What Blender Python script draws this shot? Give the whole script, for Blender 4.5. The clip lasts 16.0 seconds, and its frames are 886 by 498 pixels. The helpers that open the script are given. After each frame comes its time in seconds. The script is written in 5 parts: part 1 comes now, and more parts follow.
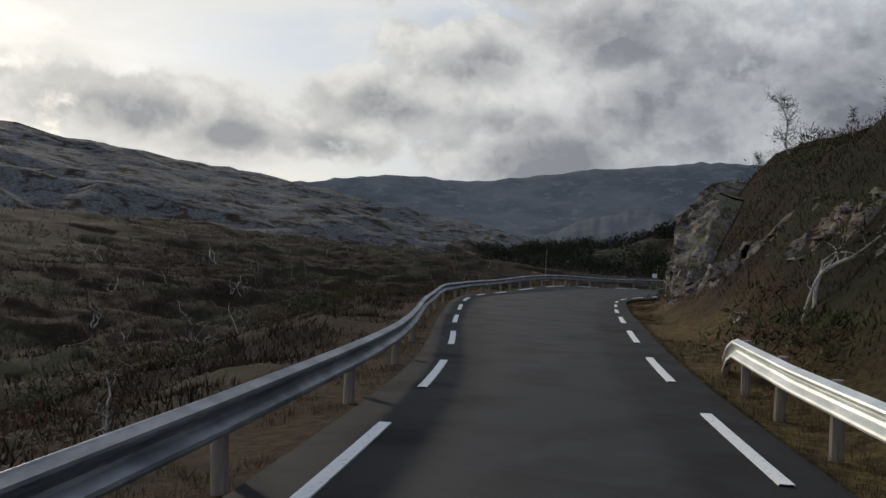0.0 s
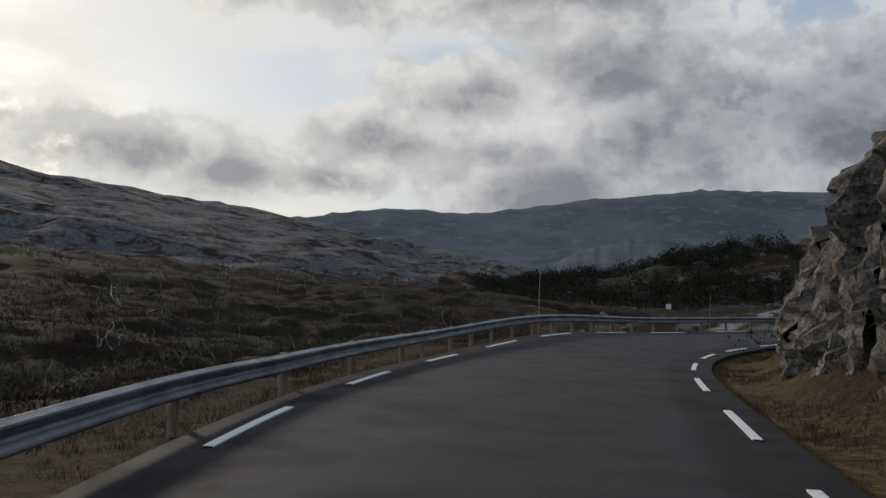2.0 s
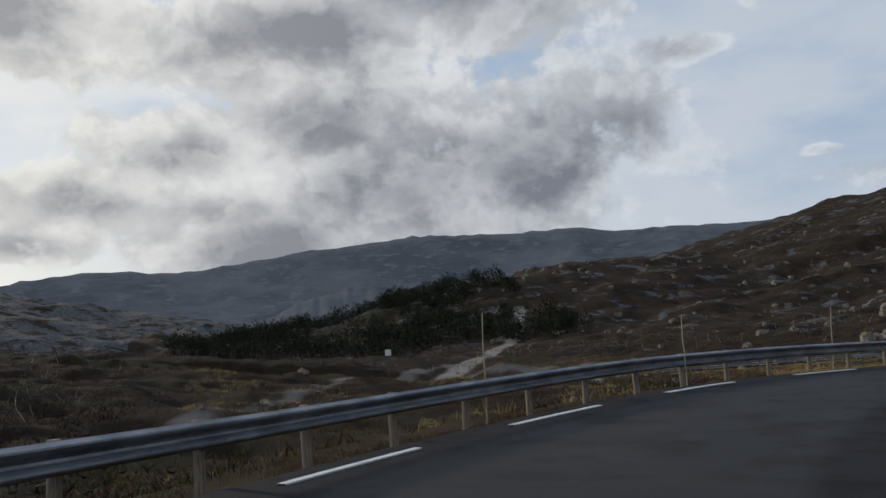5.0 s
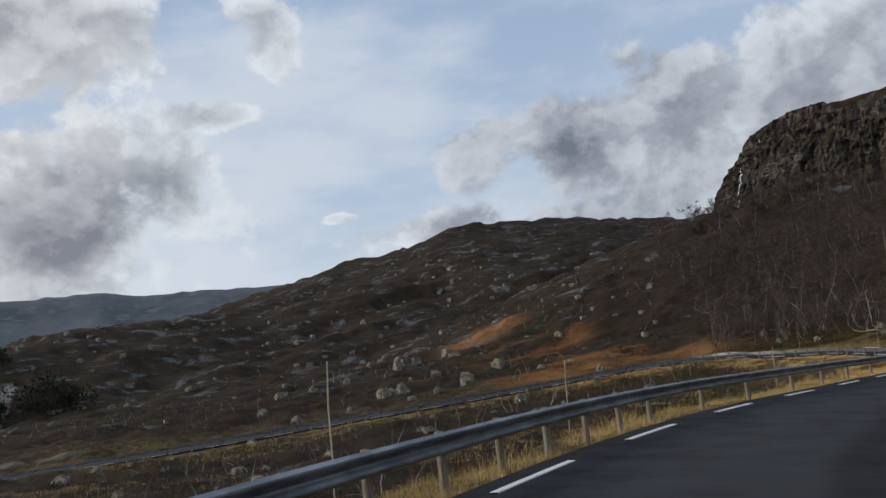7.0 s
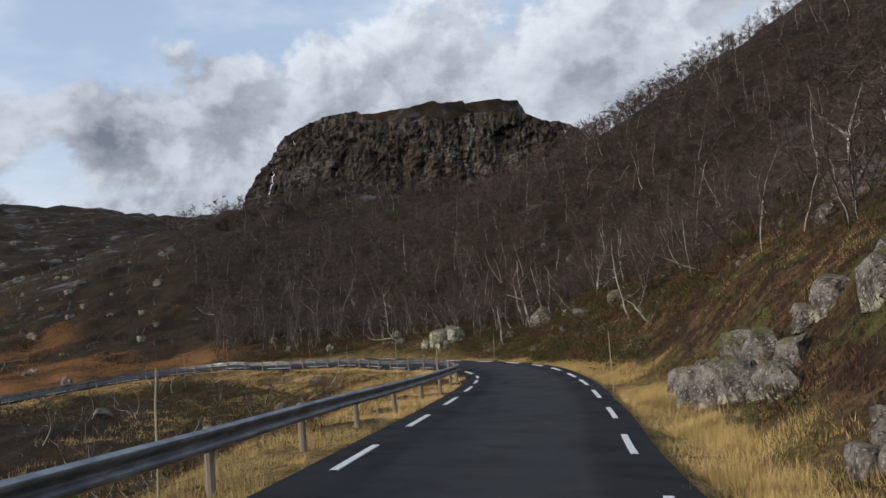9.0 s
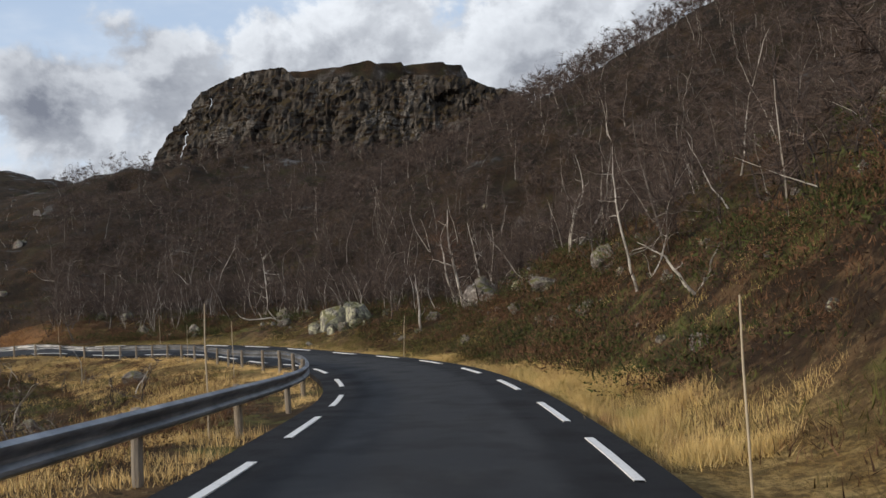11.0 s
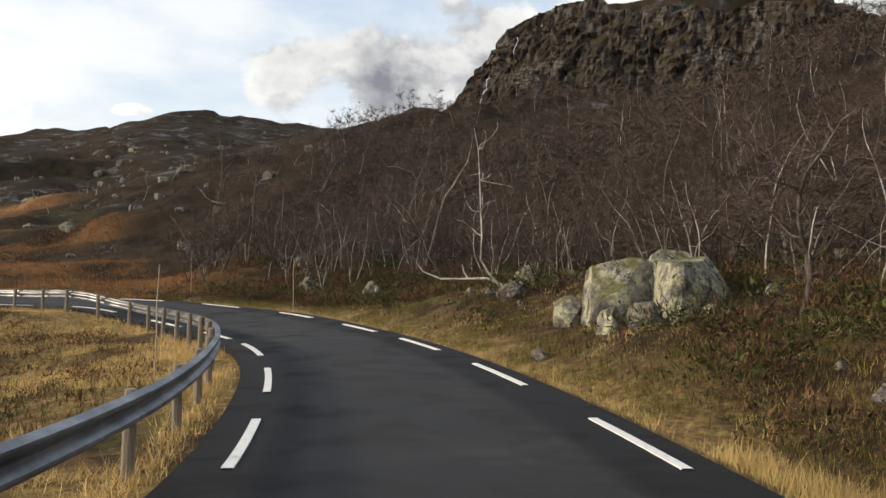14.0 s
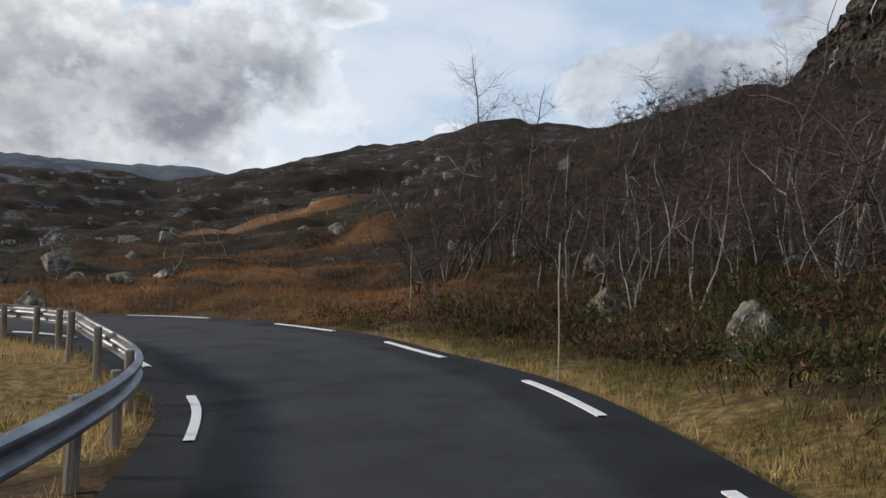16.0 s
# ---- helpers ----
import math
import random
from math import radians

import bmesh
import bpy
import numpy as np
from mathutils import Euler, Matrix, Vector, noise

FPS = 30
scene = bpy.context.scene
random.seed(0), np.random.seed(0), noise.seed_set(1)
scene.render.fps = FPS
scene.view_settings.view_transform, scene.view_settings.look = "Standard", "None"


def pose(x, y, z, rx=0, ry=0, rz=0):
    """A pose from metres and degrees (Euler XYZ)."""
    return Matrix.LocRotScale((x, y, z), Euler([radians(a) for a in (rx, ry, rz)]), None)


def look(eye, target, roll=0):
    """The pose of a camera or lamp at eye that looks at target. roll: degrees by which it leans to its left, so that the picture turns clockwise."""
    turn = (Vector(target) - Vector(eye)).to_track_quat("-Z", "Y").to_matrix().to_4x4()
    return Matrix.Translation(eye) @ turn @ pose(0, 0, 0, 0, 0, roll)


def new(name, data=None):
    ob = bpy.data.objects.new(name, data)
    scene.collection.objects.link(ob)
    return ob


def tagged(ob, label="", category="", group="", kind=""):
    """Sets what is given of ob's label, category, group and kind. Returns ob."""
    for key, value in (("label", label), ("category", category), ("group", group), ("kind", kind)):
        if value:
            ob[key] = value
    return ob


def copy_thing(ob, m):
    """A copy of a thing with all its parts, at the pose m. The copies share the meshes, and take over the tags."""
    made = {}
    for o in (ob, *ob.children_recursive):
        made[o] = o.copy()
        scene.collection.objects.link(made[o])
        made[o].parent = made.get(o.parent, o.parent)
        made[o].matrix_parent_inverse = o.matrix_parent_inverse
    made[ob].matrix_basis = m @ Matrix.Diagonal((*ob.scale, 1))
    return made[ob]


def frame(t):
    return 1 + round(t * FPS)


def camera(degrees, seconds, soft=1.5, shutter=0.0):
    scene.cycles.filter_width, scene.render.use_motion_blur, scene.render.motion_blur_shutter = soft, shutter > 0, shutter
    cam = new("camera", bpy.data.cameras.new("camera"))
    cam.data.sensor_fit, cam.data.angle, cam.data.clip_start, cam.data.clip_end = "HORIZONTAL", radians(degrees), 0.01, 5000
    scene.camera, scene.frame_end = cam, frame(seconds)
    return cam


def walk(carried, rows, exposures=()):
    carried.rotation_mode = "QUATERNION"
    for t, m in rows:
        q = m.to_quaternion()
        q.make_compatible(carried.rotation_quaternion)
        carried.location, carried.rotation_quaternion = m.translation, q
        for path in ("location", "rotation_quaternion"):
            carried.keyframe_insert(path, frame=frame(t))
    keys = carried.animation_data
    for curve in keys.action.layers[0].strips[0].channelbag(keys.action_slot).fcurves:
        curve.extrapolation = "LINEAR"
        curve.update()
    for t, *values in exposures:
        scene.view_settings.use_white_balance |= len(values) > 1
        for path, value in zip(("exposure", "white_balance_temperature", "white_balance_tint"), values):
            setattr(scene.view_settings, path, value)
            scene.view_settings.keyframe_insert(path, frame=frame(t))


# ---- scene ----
cam = camera(54.94, 16.0)
ROWS = [
    (0.0, -0.115, -1.430, 4.318, 3.769, -0.715, 2.315),
    (0.5, 0.223, 4.757, 4.170, 3.824, -0.247, 2.171),
    (1.0, 0.623, 11.055, 4.019, 3.934, 0.469, 2.007),
    (1.5, 1.088, 17.105, 3.902, 4.079, 1.129, 1.627),
    (2.0, 1.538, 22.809, 3.774, 3.851, 1.507, 1.198),
    (2.5, 1.908, 28.808, 3.629, 3.055, 2.065, 0.322),
    (3.0, 2.547, 34.990, 3.463, 1.977, 3.020, -0.475),
    (3.2, 2.919, 37.308, 3.373, 1.022, 3.424, -1.007),
    (4.1, 5.02, 46.90, 3.02, -5.60, 3.70, -2.10),
    (5.0, 8.33, 55.25, 2.70, -14.95, 4.70, -3.50),
    (5.3, 9.753, 57.893, 2.607, -18.832, 5.179, -4.185),
    (5.5, 10.736, 59.449, 2.603, -21.785, 5.735, -4.810),
    (6.0, 13.635, 63.286, 2.523, -30.587, 6.801, -6.279),
    (6.5, 16.994, 66.689, 2.430, -39.193, 6.577, -7.470),
    (7.0, 20.090, 69.263, 2.419, -46.119, 6.207, -6.831),
    (7.5, 24.334, 71.691, 2.277, -53.502, 4.903, -5.580),
    (8.0, 29.819, 73.863, 2.013, -63.478, 3.763, -5.447),
    (8.5, 35.564, 75.582, 1.666, -71.697, 3.588, -5.448),
    (9.0, 41.225, 76.735, 1.418, -76.498, 3.423, -4.932),
    (9.2, 43.513, 77.176, 1.322, -77.878, 3.438, -4.484),
    (10.1, 53.45, 78.54, 0.62, -81.30, 2.90, -3.40),
    (10.6, 59.35, 79.16, 0.27, -81.60, 2.40, -3.20),
    (11.3, 67.429, 80.219, -0.151, -79.237, 1.947, -2.790),
    (11.5, 69.902, 80.471, -0.276, -78.564, 1.645, -2.528),
    (12.0, 75.449, 81.488, -0.504, -76.847, 1.129, -1.252),
    (12.5, 81.137, 82.868, -0.755, -74.503, 0.949, -0.350),
    (13.0, 86.724, 84.706, -0.983, -70.740, 0.485, 0.865),
    (13.5, 92.098, 86.871, -1.184, -65.076, 0.211, 1.371),
    (14.0, 96.846, 89.350, -1.368, -59.711, 0.895, 1.620),
    (14.5, 101.814, 92.302, -1.550, -55.146, 1.275, 0.897),
    (15.0, 105.965, 95.315, -1.667, -50.475, 1.364, 0.339),
    (15.5, 109.514, 98.316, -1.808, -45.116, 1.246, 0.757),
    (16.0, 113.032, 102.151, -1.772, -39.096, 1.011, 1.767),
]
walk(cam, [(t, pose(x, y, z, 90, 0, yaw) @ pose(0, 0, 0, pitch, 0, 0) @ pose(0, 0, 0, 0, 0, roll)) for t, x, y, z, yaw, pitch, roll in ROWS],
     exposures=[(0.0, -0.55, 6300, 10), (2.0, -0.62, 6300, 10), (3.0, -0.76, 6300, 10), (5.5, -0.45, 6250, 10), (6.5, -0.42, 6250, 10), (8.0, -0.05, 6250, 10), (9.0, -0.10, 6250, 10), (11.5, 0.12, 6700, 10), (13.2, 0.42, 7600, 10), (14.4, 0.15, 6850, 10), (15.0, -0.22, 6600, 10), (15.6, -0.18, 6400, 10), (16.0, -0.08, 6300, 10)])


# ---- world and sun ----
SUN_AZ, SUN_EL = 38.0, 17.0
world = bpy.data.worlds.new("sky")
scene.world = world
world.use_nodes = True
wn, wl = world.node_tree.nodes, world.node_tree.links
wn.clear()
w_out = wn.new("ShaderNodeOutputWorld")
w_bg = wn.new("ShaderNodeBackground")
wl.new(w_bg.outputs[0], w_out.inputs[0])
sky = wn.new("ShaderNodeTexSky")
sky.sky_type, sky.sun_disc = "NISHITA", False
sky.sun_elevation, sky.sun_rotation = radians(SUN_EL), radians(-SUN_AZ)
w_co = wn.new("ShaderNodeTexCoord")


def wmath(op, a, b=None, c=None, clamp=False):
    n = wn.new("ShaderNodeMath")
    n.operation, n.use_clamp = op, clamp
    for i, v in enumerate((a, b, c)):
        if v is None:
            continue
        if isinstance(v, (int, float)):
            n.inputs[i].default_value = v
        else:
            wl.new(v, n.inputs[i])
    return n.outputs[0]


def wmix(f, a, b):
    n = wn.new("ShaderNodeMix")
    n.data_type = "RGBA"
    for s, v in ((n.inputs[0], f), (n.inputs[6], a), (n.inputs[7], b)):
        if isinstance(v, (int, float)):
            s.default_value = v
        elif isinstance(v, tuple):
            s.default_value = (*v, 1)
        else:
            wl.new(v, s)
    return n.outputs[2]


# heaped clouds: noise on the directions, flattened towards the horizon
w_sep = wn.new("ShaderNodeSeparateXYZ")
wl.new(w_co.outputs["Generated"], w_sep.inputs[0])
up = wmath("MAXIMUM", w_sep.outputs[2], 0.0)


def wnoise(scale, detail, rough, shift, flat, dist=0.0):
    m = wn.new("ShaderNodeMapping")
    m.inputs["Location"].default_value = shift
    m.inputs["Scale"].default_value = (1, 1, flat)
    wl.new(w_co.outputs["Generated"], m.inputs[0])
    n = wn.new("ShaderNodeTexNoise")
    n.inputs["Scale"].default_value, n.inputs["Detail"].default_value = scale, detail
    n.inputs["Roughness"].default_value, n.inputs["Distortion"].default_value = rough, dist
    wl.new(m.outputs[0], n.inputs[0])
    return n.outputs[0]


def wstep(v, lo, hi):
    n = wn.new("ShaderNodeMapRange")
    n.interpolation_type = "SMOOTHSTEP"
    n.inputs[1].default_value, n.inputs[2].default_value = lo, hi
    wl.new(v, n.inputs[0])
    return n.outputs[0]


w_dot = wn.new("ShaderNodeVectorMath")
w_dot.operation = "DOT_PRODUCT"
wl.new(w_co.outputs["Generated"], w_dot.inputs[0])
SUN_WAY = (-math.sin(radians(SUN_AZ)) * math.cos(radians(SUN_EL)), math.cos(radians(SUN_AZ)) * math.cos(radians(SUN_EL)), math.sin(radians(SUN_EL)))
w_dot.inputs[1].default_value = SUN_WAY
glow = wmath("POWER", wmath("MAXIMUM", w_dot.outputs["Value"], 0.0), 2.5)
# a pale high veil over the blue, then heaps with bright upper sides and grey bases
veil = wmath("ADD", wmath("MULTIPLY", wstep(wnoise(3.4, 6.0, 0.55, (5.2, 1.4, 0.3), 2.6), 0.36, 0.62), 0.60), wmath("SUBTRACT", 0.50, wmath("MULTIPLY", up, 0.75)), clamp=True)
heading = wmath("MULTIPLY", wmath("ARCTAN2", w_sep.outputs[0], w_sep.outputs[1]), 57.2958)
height = wmath("MULTIPLY", wmath("ARCSINE", w_sep.outputs[2]), 57.2958)
w_at = wn.new("ShaderNodeCombineXYZ")
wl.new(heading, w_at.inputs[0])
wl.new(height, w_at.inputs[1])


def cloud_bank(bank):
    """How far inside the nearest cloud a direction lies (1 in its middle, 0 at its rim); bank: heading, height, half width, half height."""
    best = None
    for h, e, w, t in bank:
        n = wn.new("ShaderNodeVectorMath")
        n.operation = "SUBTRACT"
        wl.new(w_at.outputs[0], n.inputs[0])
        n.inputs[1].default_value = (h, e, 0)
        m = wn.new("ShaderNodeVectorMath")
        m.operation = "MULTIPLY"
        wl.new(n.outputs[0], m.inputs[0])
        m.inputs[1].default_value = (1 / w, 1 / t, 0)
        k = wn.new("ShaderNodeVectorMath")
        k.operation = "LENGTH"
        wl.new(m.outputs[0], k.inputs[0])
        v = wmath("SUBTRACT", 1.0, k.outputs["Value"])
        best = v if best is None else wmath("SMOOTH_MAX", best, v, 0.35)
    return wmath("MAXIMUM", best, -1.0)


BANK_A = [(-25, 7.2, 7.5, 2.0), (-18, 6.2, 4.5, 1.5), (-8, 8.6, 4.5, 2.0), (-2, 11.6, 5.0, 2.4), (1, 7.8, 5.0, 1.6), (7, 13.2, 5.5, 3.2), (10, 9.4, 5.5, 2.2), (17, 10.8, 6.5, 3.0), (23, 11.4, 6.0, 3.6), (5, 19, 9, 3.2), (16, 22, 8, 3.4), (21, 11.0, 7.0, 3.2), (27, 11.2, 5.0, 3.6), (-11, 6.0, 4.0, 1.2), (-14, 20, 10, 3), (13, 9.6, 9.0, 4.6), (22, 9.4, 7.5, 4.0), (3, 5.6, 8.0, 3.4)]
BANK_B = [(32.4, 16.3, 2.6, 1.0), (36.2, 21.2, 2.4, 3.2), (50, 12.8, 3.6, 2.5), (57, 11.6, 5.5, 4.6), (65, 11.5, 7.5, 6.2), (75, 13, 10, 7.0), (88, 14, 12, 8.0), (104, 14, 14, 9), (44.5, 7.4, 6.0, 1.3), (39.5, 9.0, 1.5, 0.45), (58, 6, 9, 3.0)]
heap_at = (6.4, 2.3, 1.25)
heap = wnoise(9.0, 9.0, 0.58, heap_at, 1.2, 0.12)
heap_up = wnoise(9.0, 6.0, 0.56, (heap_at[0] - 0.012, heap_at[1] + 0.012, heap_at[2] + 0.034), 1.2, 0.12)
lump = wnoise(4.6, 5.0, 0.55, (2.1, 7.7, 3.3), 1.5, 0.1)
inside_a, inside_b = cloud_bank(BANK_A), cloud_bank(BANK_B)
behind = wstep(wmath("ABSOLUTE", wmath("SUBTRACT", heading, 38.0)), 66.0, 84.0)
west = wmath("MULTIPLY", wmath("SUBTRACT", 1.0, wstep(heading, 22.0, 36.0)), 0.50)
inside = wmath("MINIMUM", wmath("ADD", wmath("MAXIMUM", inside_a, inside_b), west), 0.62)
inside = wmath("ADD", wmath("MULTIPLY", inside, wmath("SUBTRACT", 1.0, behind)), wmath("MULTIPLY", behind, 0.15))
density = wmath("ADD", inside, wmath("ADD", wmath("MULTIPLY", wmath("SUBTRACT", heap, 0.5), 3.0), wmath("MULTIPLY", wmath("SUBTRACT", lump, 0.5), 2.0)))
cover = wstep(density, -0.12, 0.26)
shade = wstep(wmath("SUBTRACT", heap_up, heap), -0.08, 0.09)
body = wmath("MULTIPLY", wstep(density, 0.05, 1.4), 0.54)
soft = wmath("MULTIPLY", wmath("SUBTRACT", wnoise(15.0, 6.0, 0.6, (1.7, 4.1, 2.9), 1.8, 0.2), 0.5), 0.55)
grey = wmath("ADD", wmath("ADD", soft, wmath("MULTIPLY", shade, 0.40)), wmath("ADD", wmath("ADD", body, wmath("MULTIPLY", wstep(inside_a, 0.1, 0.8), 0.46)), wmath("MULTIPLY", wmath("SUBTRACT", wstep(heading, 42.0, 50.0), wstep(heading, 61.0, 72.0)), 0.26)), clamp=True)
bright = wmix(glow, (0.82, 0.86, 0.91), (1.26, 1.20, 1.07))
dark = wmix(glow, (0.20, 0.22, 0.27), (0.54, 0.535, 0.53))
w_sky = wn.new("ShaderNodeVectorMath")
w_sky.operation = "SCALE"
wl.new(sky.outputs[0], w_sky.inputs[0])
w_sky.inputs["Scale"].default_value = 0.15
clear = wmix(0.55, w_sky.outputs[0], (0.42, 0.57, 0.82))
high = wmix(veil, clear, wmix(glow, (0.70, 0.76, 0.84), (1.24, 1.19, 1.08)))
wl.new(wmix(cover, high, wmix(grey, bright, dark)), w_bg.inputs[0])
w_bg.inputs[1].default_value = 1.05

sun = new("sun", bpy.data.lights.new("sun", "SUN"))
sun.data.energy, sun.data.angle, sun.data.color = 3.0, radians(4), (1.0, 0.86, 0.68)
sun.matrix_world = look(Vector(SUN_WAY) * 200, (0, 0, 0))

# ---- materials ----


class Mat:
    """A node material under construction."""

    def __init__(self, name, rough=0.9, metal=0.0, spec=0.3):
        self.m = bpy.data.materials.new(name)
        self.m.use_nodes = True
        self.n, self.l = self.m.node_tree.nodes, self.m.node_tree.links
        self.b = self.n["Principled BSDF"]
        self.b.inputs["Roughness"].default_value = rough
        self.b.inputs["Metallic"].default_value = metal
        self.b.inputs["Specular IOR Level"].default_value = spec
        self.co = self.n.new("ShaderNodeTexCoord").outputs["Object"]
        self.geo = self.n.new("ShaderNodeNewGeometry")

    def put(self, value, socket):
        if isinstance(value, (int, float)):
            socket.default_value = value
        elif isinstance(value, tuple):
            socket.default_value = (*value, 1)
        else:
            self.l.new(value, socket)

    def noise(self, scale, detail=5.0, rough=0.55, dist=0.0, stretch=None, where=None):
        co = where or self.co
        if stretch:
            m = self.n.new("ShaderNodeMapping")
            m.inputs["Scale"].default_value = stretch
            self.l.new(co, m.inputs[0])
            co = m.outputs[0]
        t = self.n.new("ShaderNodeTexNoise")
        t.inputs["Scale"].default_value, t.inputs["Detail"].default_value = scale, detail
        t.inputs["Roughness"].default_value, t.inputs["Distortion"].default_value = rough, dist
        self.l.new(co, t.inputs[0])
        return t.outputs[0]

    def voronoi(self, scale, feature="F1"):
        t = self.n.new("ShaderNodeTexVoronoi")
        t.feature = feature
        t.inputs["Scale"].default_value = scale
        self.l.new(self.co, t.inputs[0])
        return t.outputs["Distance"]

    def step(self, v, lo, hi):
        t = self.n.new("ShaderNodeMapRange")
        t.interpolation_type = "SMOOTHSTEP"
        t.inputs[1].default_value, t.inputs[2].default_value = lo, hi
        self.l.new(v, t.inputs[0])
        return t.outputs[0]

    def math(self, op, a, b=0.0):
        t = self.n.new("ShaderNodeMath")
        t.operation = op
        self.put(a, t.inputs[0]), self.put(b, t.inputs[1])
        return t.outputs[0]

    def mix(self, f, a, b):
        t = self.n.new("ShaderNodeMix")
        t.data_type = "RGBA"
        self.put(f, t.inputs[0]), self.put(a, t.inputs[6]), self.put(b, t.inputs[7])
        return t.outputs[2]

    def attr(self, name):
        t = self.n.new("ShaderNodeAttribute")
        t.attribute_name = name
        return t.outputs["Fac"]

    def random(self):
        return self.n.new("ShaderNodeObjectInfo").outputs["Random"]

    def island(self):
        return self.geo.outputs["Random Per Island"]

    def colour(self, v):
        self.put(v, self.b.inputs["Base Color"])
        return self

    def rough(self, v):
        self.put(v, self.b.inputs["Roughness"])
        return self

    def bump(self, v, strength=0.4, dist=0.02):
        t = self.n.new("ShaderNodeBump")
        t.inputs["Strength"].default_value, t.inputs["Distance"].default_value = strength, dist
        self.l.new(v, t.inputs["Height"])
        self.l.new(t.outputs[0], self.b.inputs["Normal"])
        return self


def asphalt_material():
    k = Mat("asphalt", 0.9, spec=0.14)
    grain, patch = k.noise(160, 3), k.noise(0.35, 5, 0.6)
    wear = k.step(k.noise(0.9, 4), 0.45, 0.7)
    base = k.mix(grain, (0.019, 0.0195, 0.021), (0.038, 0.039, 0.042))
    base = k.mix(k.math("MULTIPLY", k.step(patch, 0.40, 0.75), 0.30), base, (0.040, 0.039, 0.038))
    base = k.mix(k.math("MULTIPLY", k.step(k.noise(0.8, 7, 0.66, 0.6, stretch=(1, 1, 1)), 0.52, 0.70), 0.42), base, (0.060, 0.060, 0.060))
    lane = k.attr("edge")
    base = k.mix(k.step(k.math("ADD", lane, k.math("MULTIPLY", patch, 0.3)), 1.15, 1.55), k.mix(grain, (0.008, 0.008, 0.009), (0.020, 0.020, 0.022)), base)
    k.colour(base).rough(k.math("ADD", 0.74, k.math("MULTIPLY", wear, 0.2)))
    return k.bump(grain, 0.5, 0.004).m


def paint_material():
    k = Mat("road_paint", 0.6)
    k.colour(k.mix(k.step(k.noise(14, 6, 0.7), 0.52, 0.75), (0.72, 0.72, 0.71), (0.33, 0.33, 0.33)))
    return k.bump(k.noise(200, 2), 0.3, 0.003).m


def ground_material():
    k = Mat("heath_ground", 0.95, spec=0.1)
    big, mid, fine = k.noise(0.03, 6, 0.6), k.noise(0.22, 7, 0.62), k.noise(2.2, 8, 0.7)
    heath = k.mix(k.step(mid, 0.35, 0.68), (0.022, 0.015, 0.011), (0.062, 0.038, 0.023))
    heath = k.mix(k.step(fine, 0.45, 0.72), heath, (0.024, 0.026, 0.012))
    heath = k.mix(k.math("MULTIPLY", k.step(k.noise(0.13, 6, 0.62), 0.54, 0.70), 0.45), heath, k.mix(fine, (0.030, 0.034, 0.012), (0.075, 0.080, 0.025)))
    straw = k.mix(k.step(fine, 0.3, 0.7), (0.23, 0.146, 0.05), (0.42, 0.30, 0.125))
    straw = k.mix(k.step(mid, 0.5, 0.72), straw, (0.13, 0.125, 0.032))
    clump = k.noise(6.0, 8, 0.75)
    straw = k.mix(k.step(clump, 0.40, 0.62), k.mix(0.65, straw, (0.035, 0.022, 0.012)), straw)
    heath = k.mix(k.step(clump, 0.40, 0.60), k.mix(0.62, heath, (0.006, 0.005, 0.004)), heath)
    low, soft = k.noise(1.4, 6, 0.65), k.noise(0.5, 5, 0.6)
    cover = k.mix(k.step(low, 0.38, 0.60), (0.040, 0.024, 0.015), (0.125, 0.078, 0.042))
    cover = k.mix(k.step(soft, 0.50, 0.62), cover, k.mix(low, (0.045, 0.052, 0.016), (0.14, 0.14, 0.045)))
    cover = k.mix(k.step(clump, 0.55, 0.68), cover, (0.22, 0.17, 0.095))
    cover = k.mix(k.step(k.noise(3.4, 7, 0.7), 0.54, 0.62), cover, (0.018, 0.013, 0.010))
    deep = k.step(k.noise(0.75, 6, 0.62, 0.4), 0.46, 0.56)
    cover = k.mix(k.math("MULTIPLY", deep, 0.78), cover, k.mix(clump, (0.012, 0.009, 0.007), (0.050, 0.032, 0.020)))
    heath = k.mix(k.attr("mat"), heath, cover)
    # near-black brown and green mottling, mixed in where the bench attribute is high
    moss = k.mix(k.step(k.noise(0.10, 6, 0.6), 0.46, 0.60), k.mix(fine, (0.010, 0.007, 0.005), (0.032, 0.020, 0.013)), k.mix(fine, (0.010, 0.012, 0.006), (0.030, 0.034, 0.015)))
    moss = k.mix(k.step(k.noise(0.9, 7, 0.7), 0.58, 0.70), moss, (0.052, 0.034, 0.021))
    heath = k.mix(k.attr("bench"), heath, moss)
    bog = k.mix(k.step(fine, 0.3, 0.72), (0.16, 0.078, 0.032), (0.33, 0.168, 0.068))
    col = k.mix(k.math("MULTIPLY", k.attr("bog"), k.step(k.noise(0.05, 6, 0.62), 0.40, 0.56)), heath, bog)
    verge = k.math("MULTIPLY", k.attr("verge"), k.step(k.noise(0.6, 6, 0.65), 0.26, 0.46))
    col = k.mix(verge, col, straw)
    rock = k.mix(k.step(k.noise(0.45, 9, 0.72), 0.36, 0.70), (0.040, 0.038, 0.037), (0.22, 0.21, 0.205))
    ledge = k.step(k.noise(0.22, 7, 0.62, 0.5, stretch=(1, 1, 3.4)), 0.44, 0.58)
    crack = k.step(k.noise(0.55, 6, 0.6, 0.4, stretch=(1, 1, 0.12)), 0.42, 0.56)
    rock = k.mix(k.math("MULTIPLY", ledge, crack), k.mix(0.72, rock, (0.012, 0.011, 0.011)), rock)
    sep = k.n.new("ShaderNodeSeparateXYZ")
    k.l.new(k.geo.outputs["Normal"], sep.inputs[0])
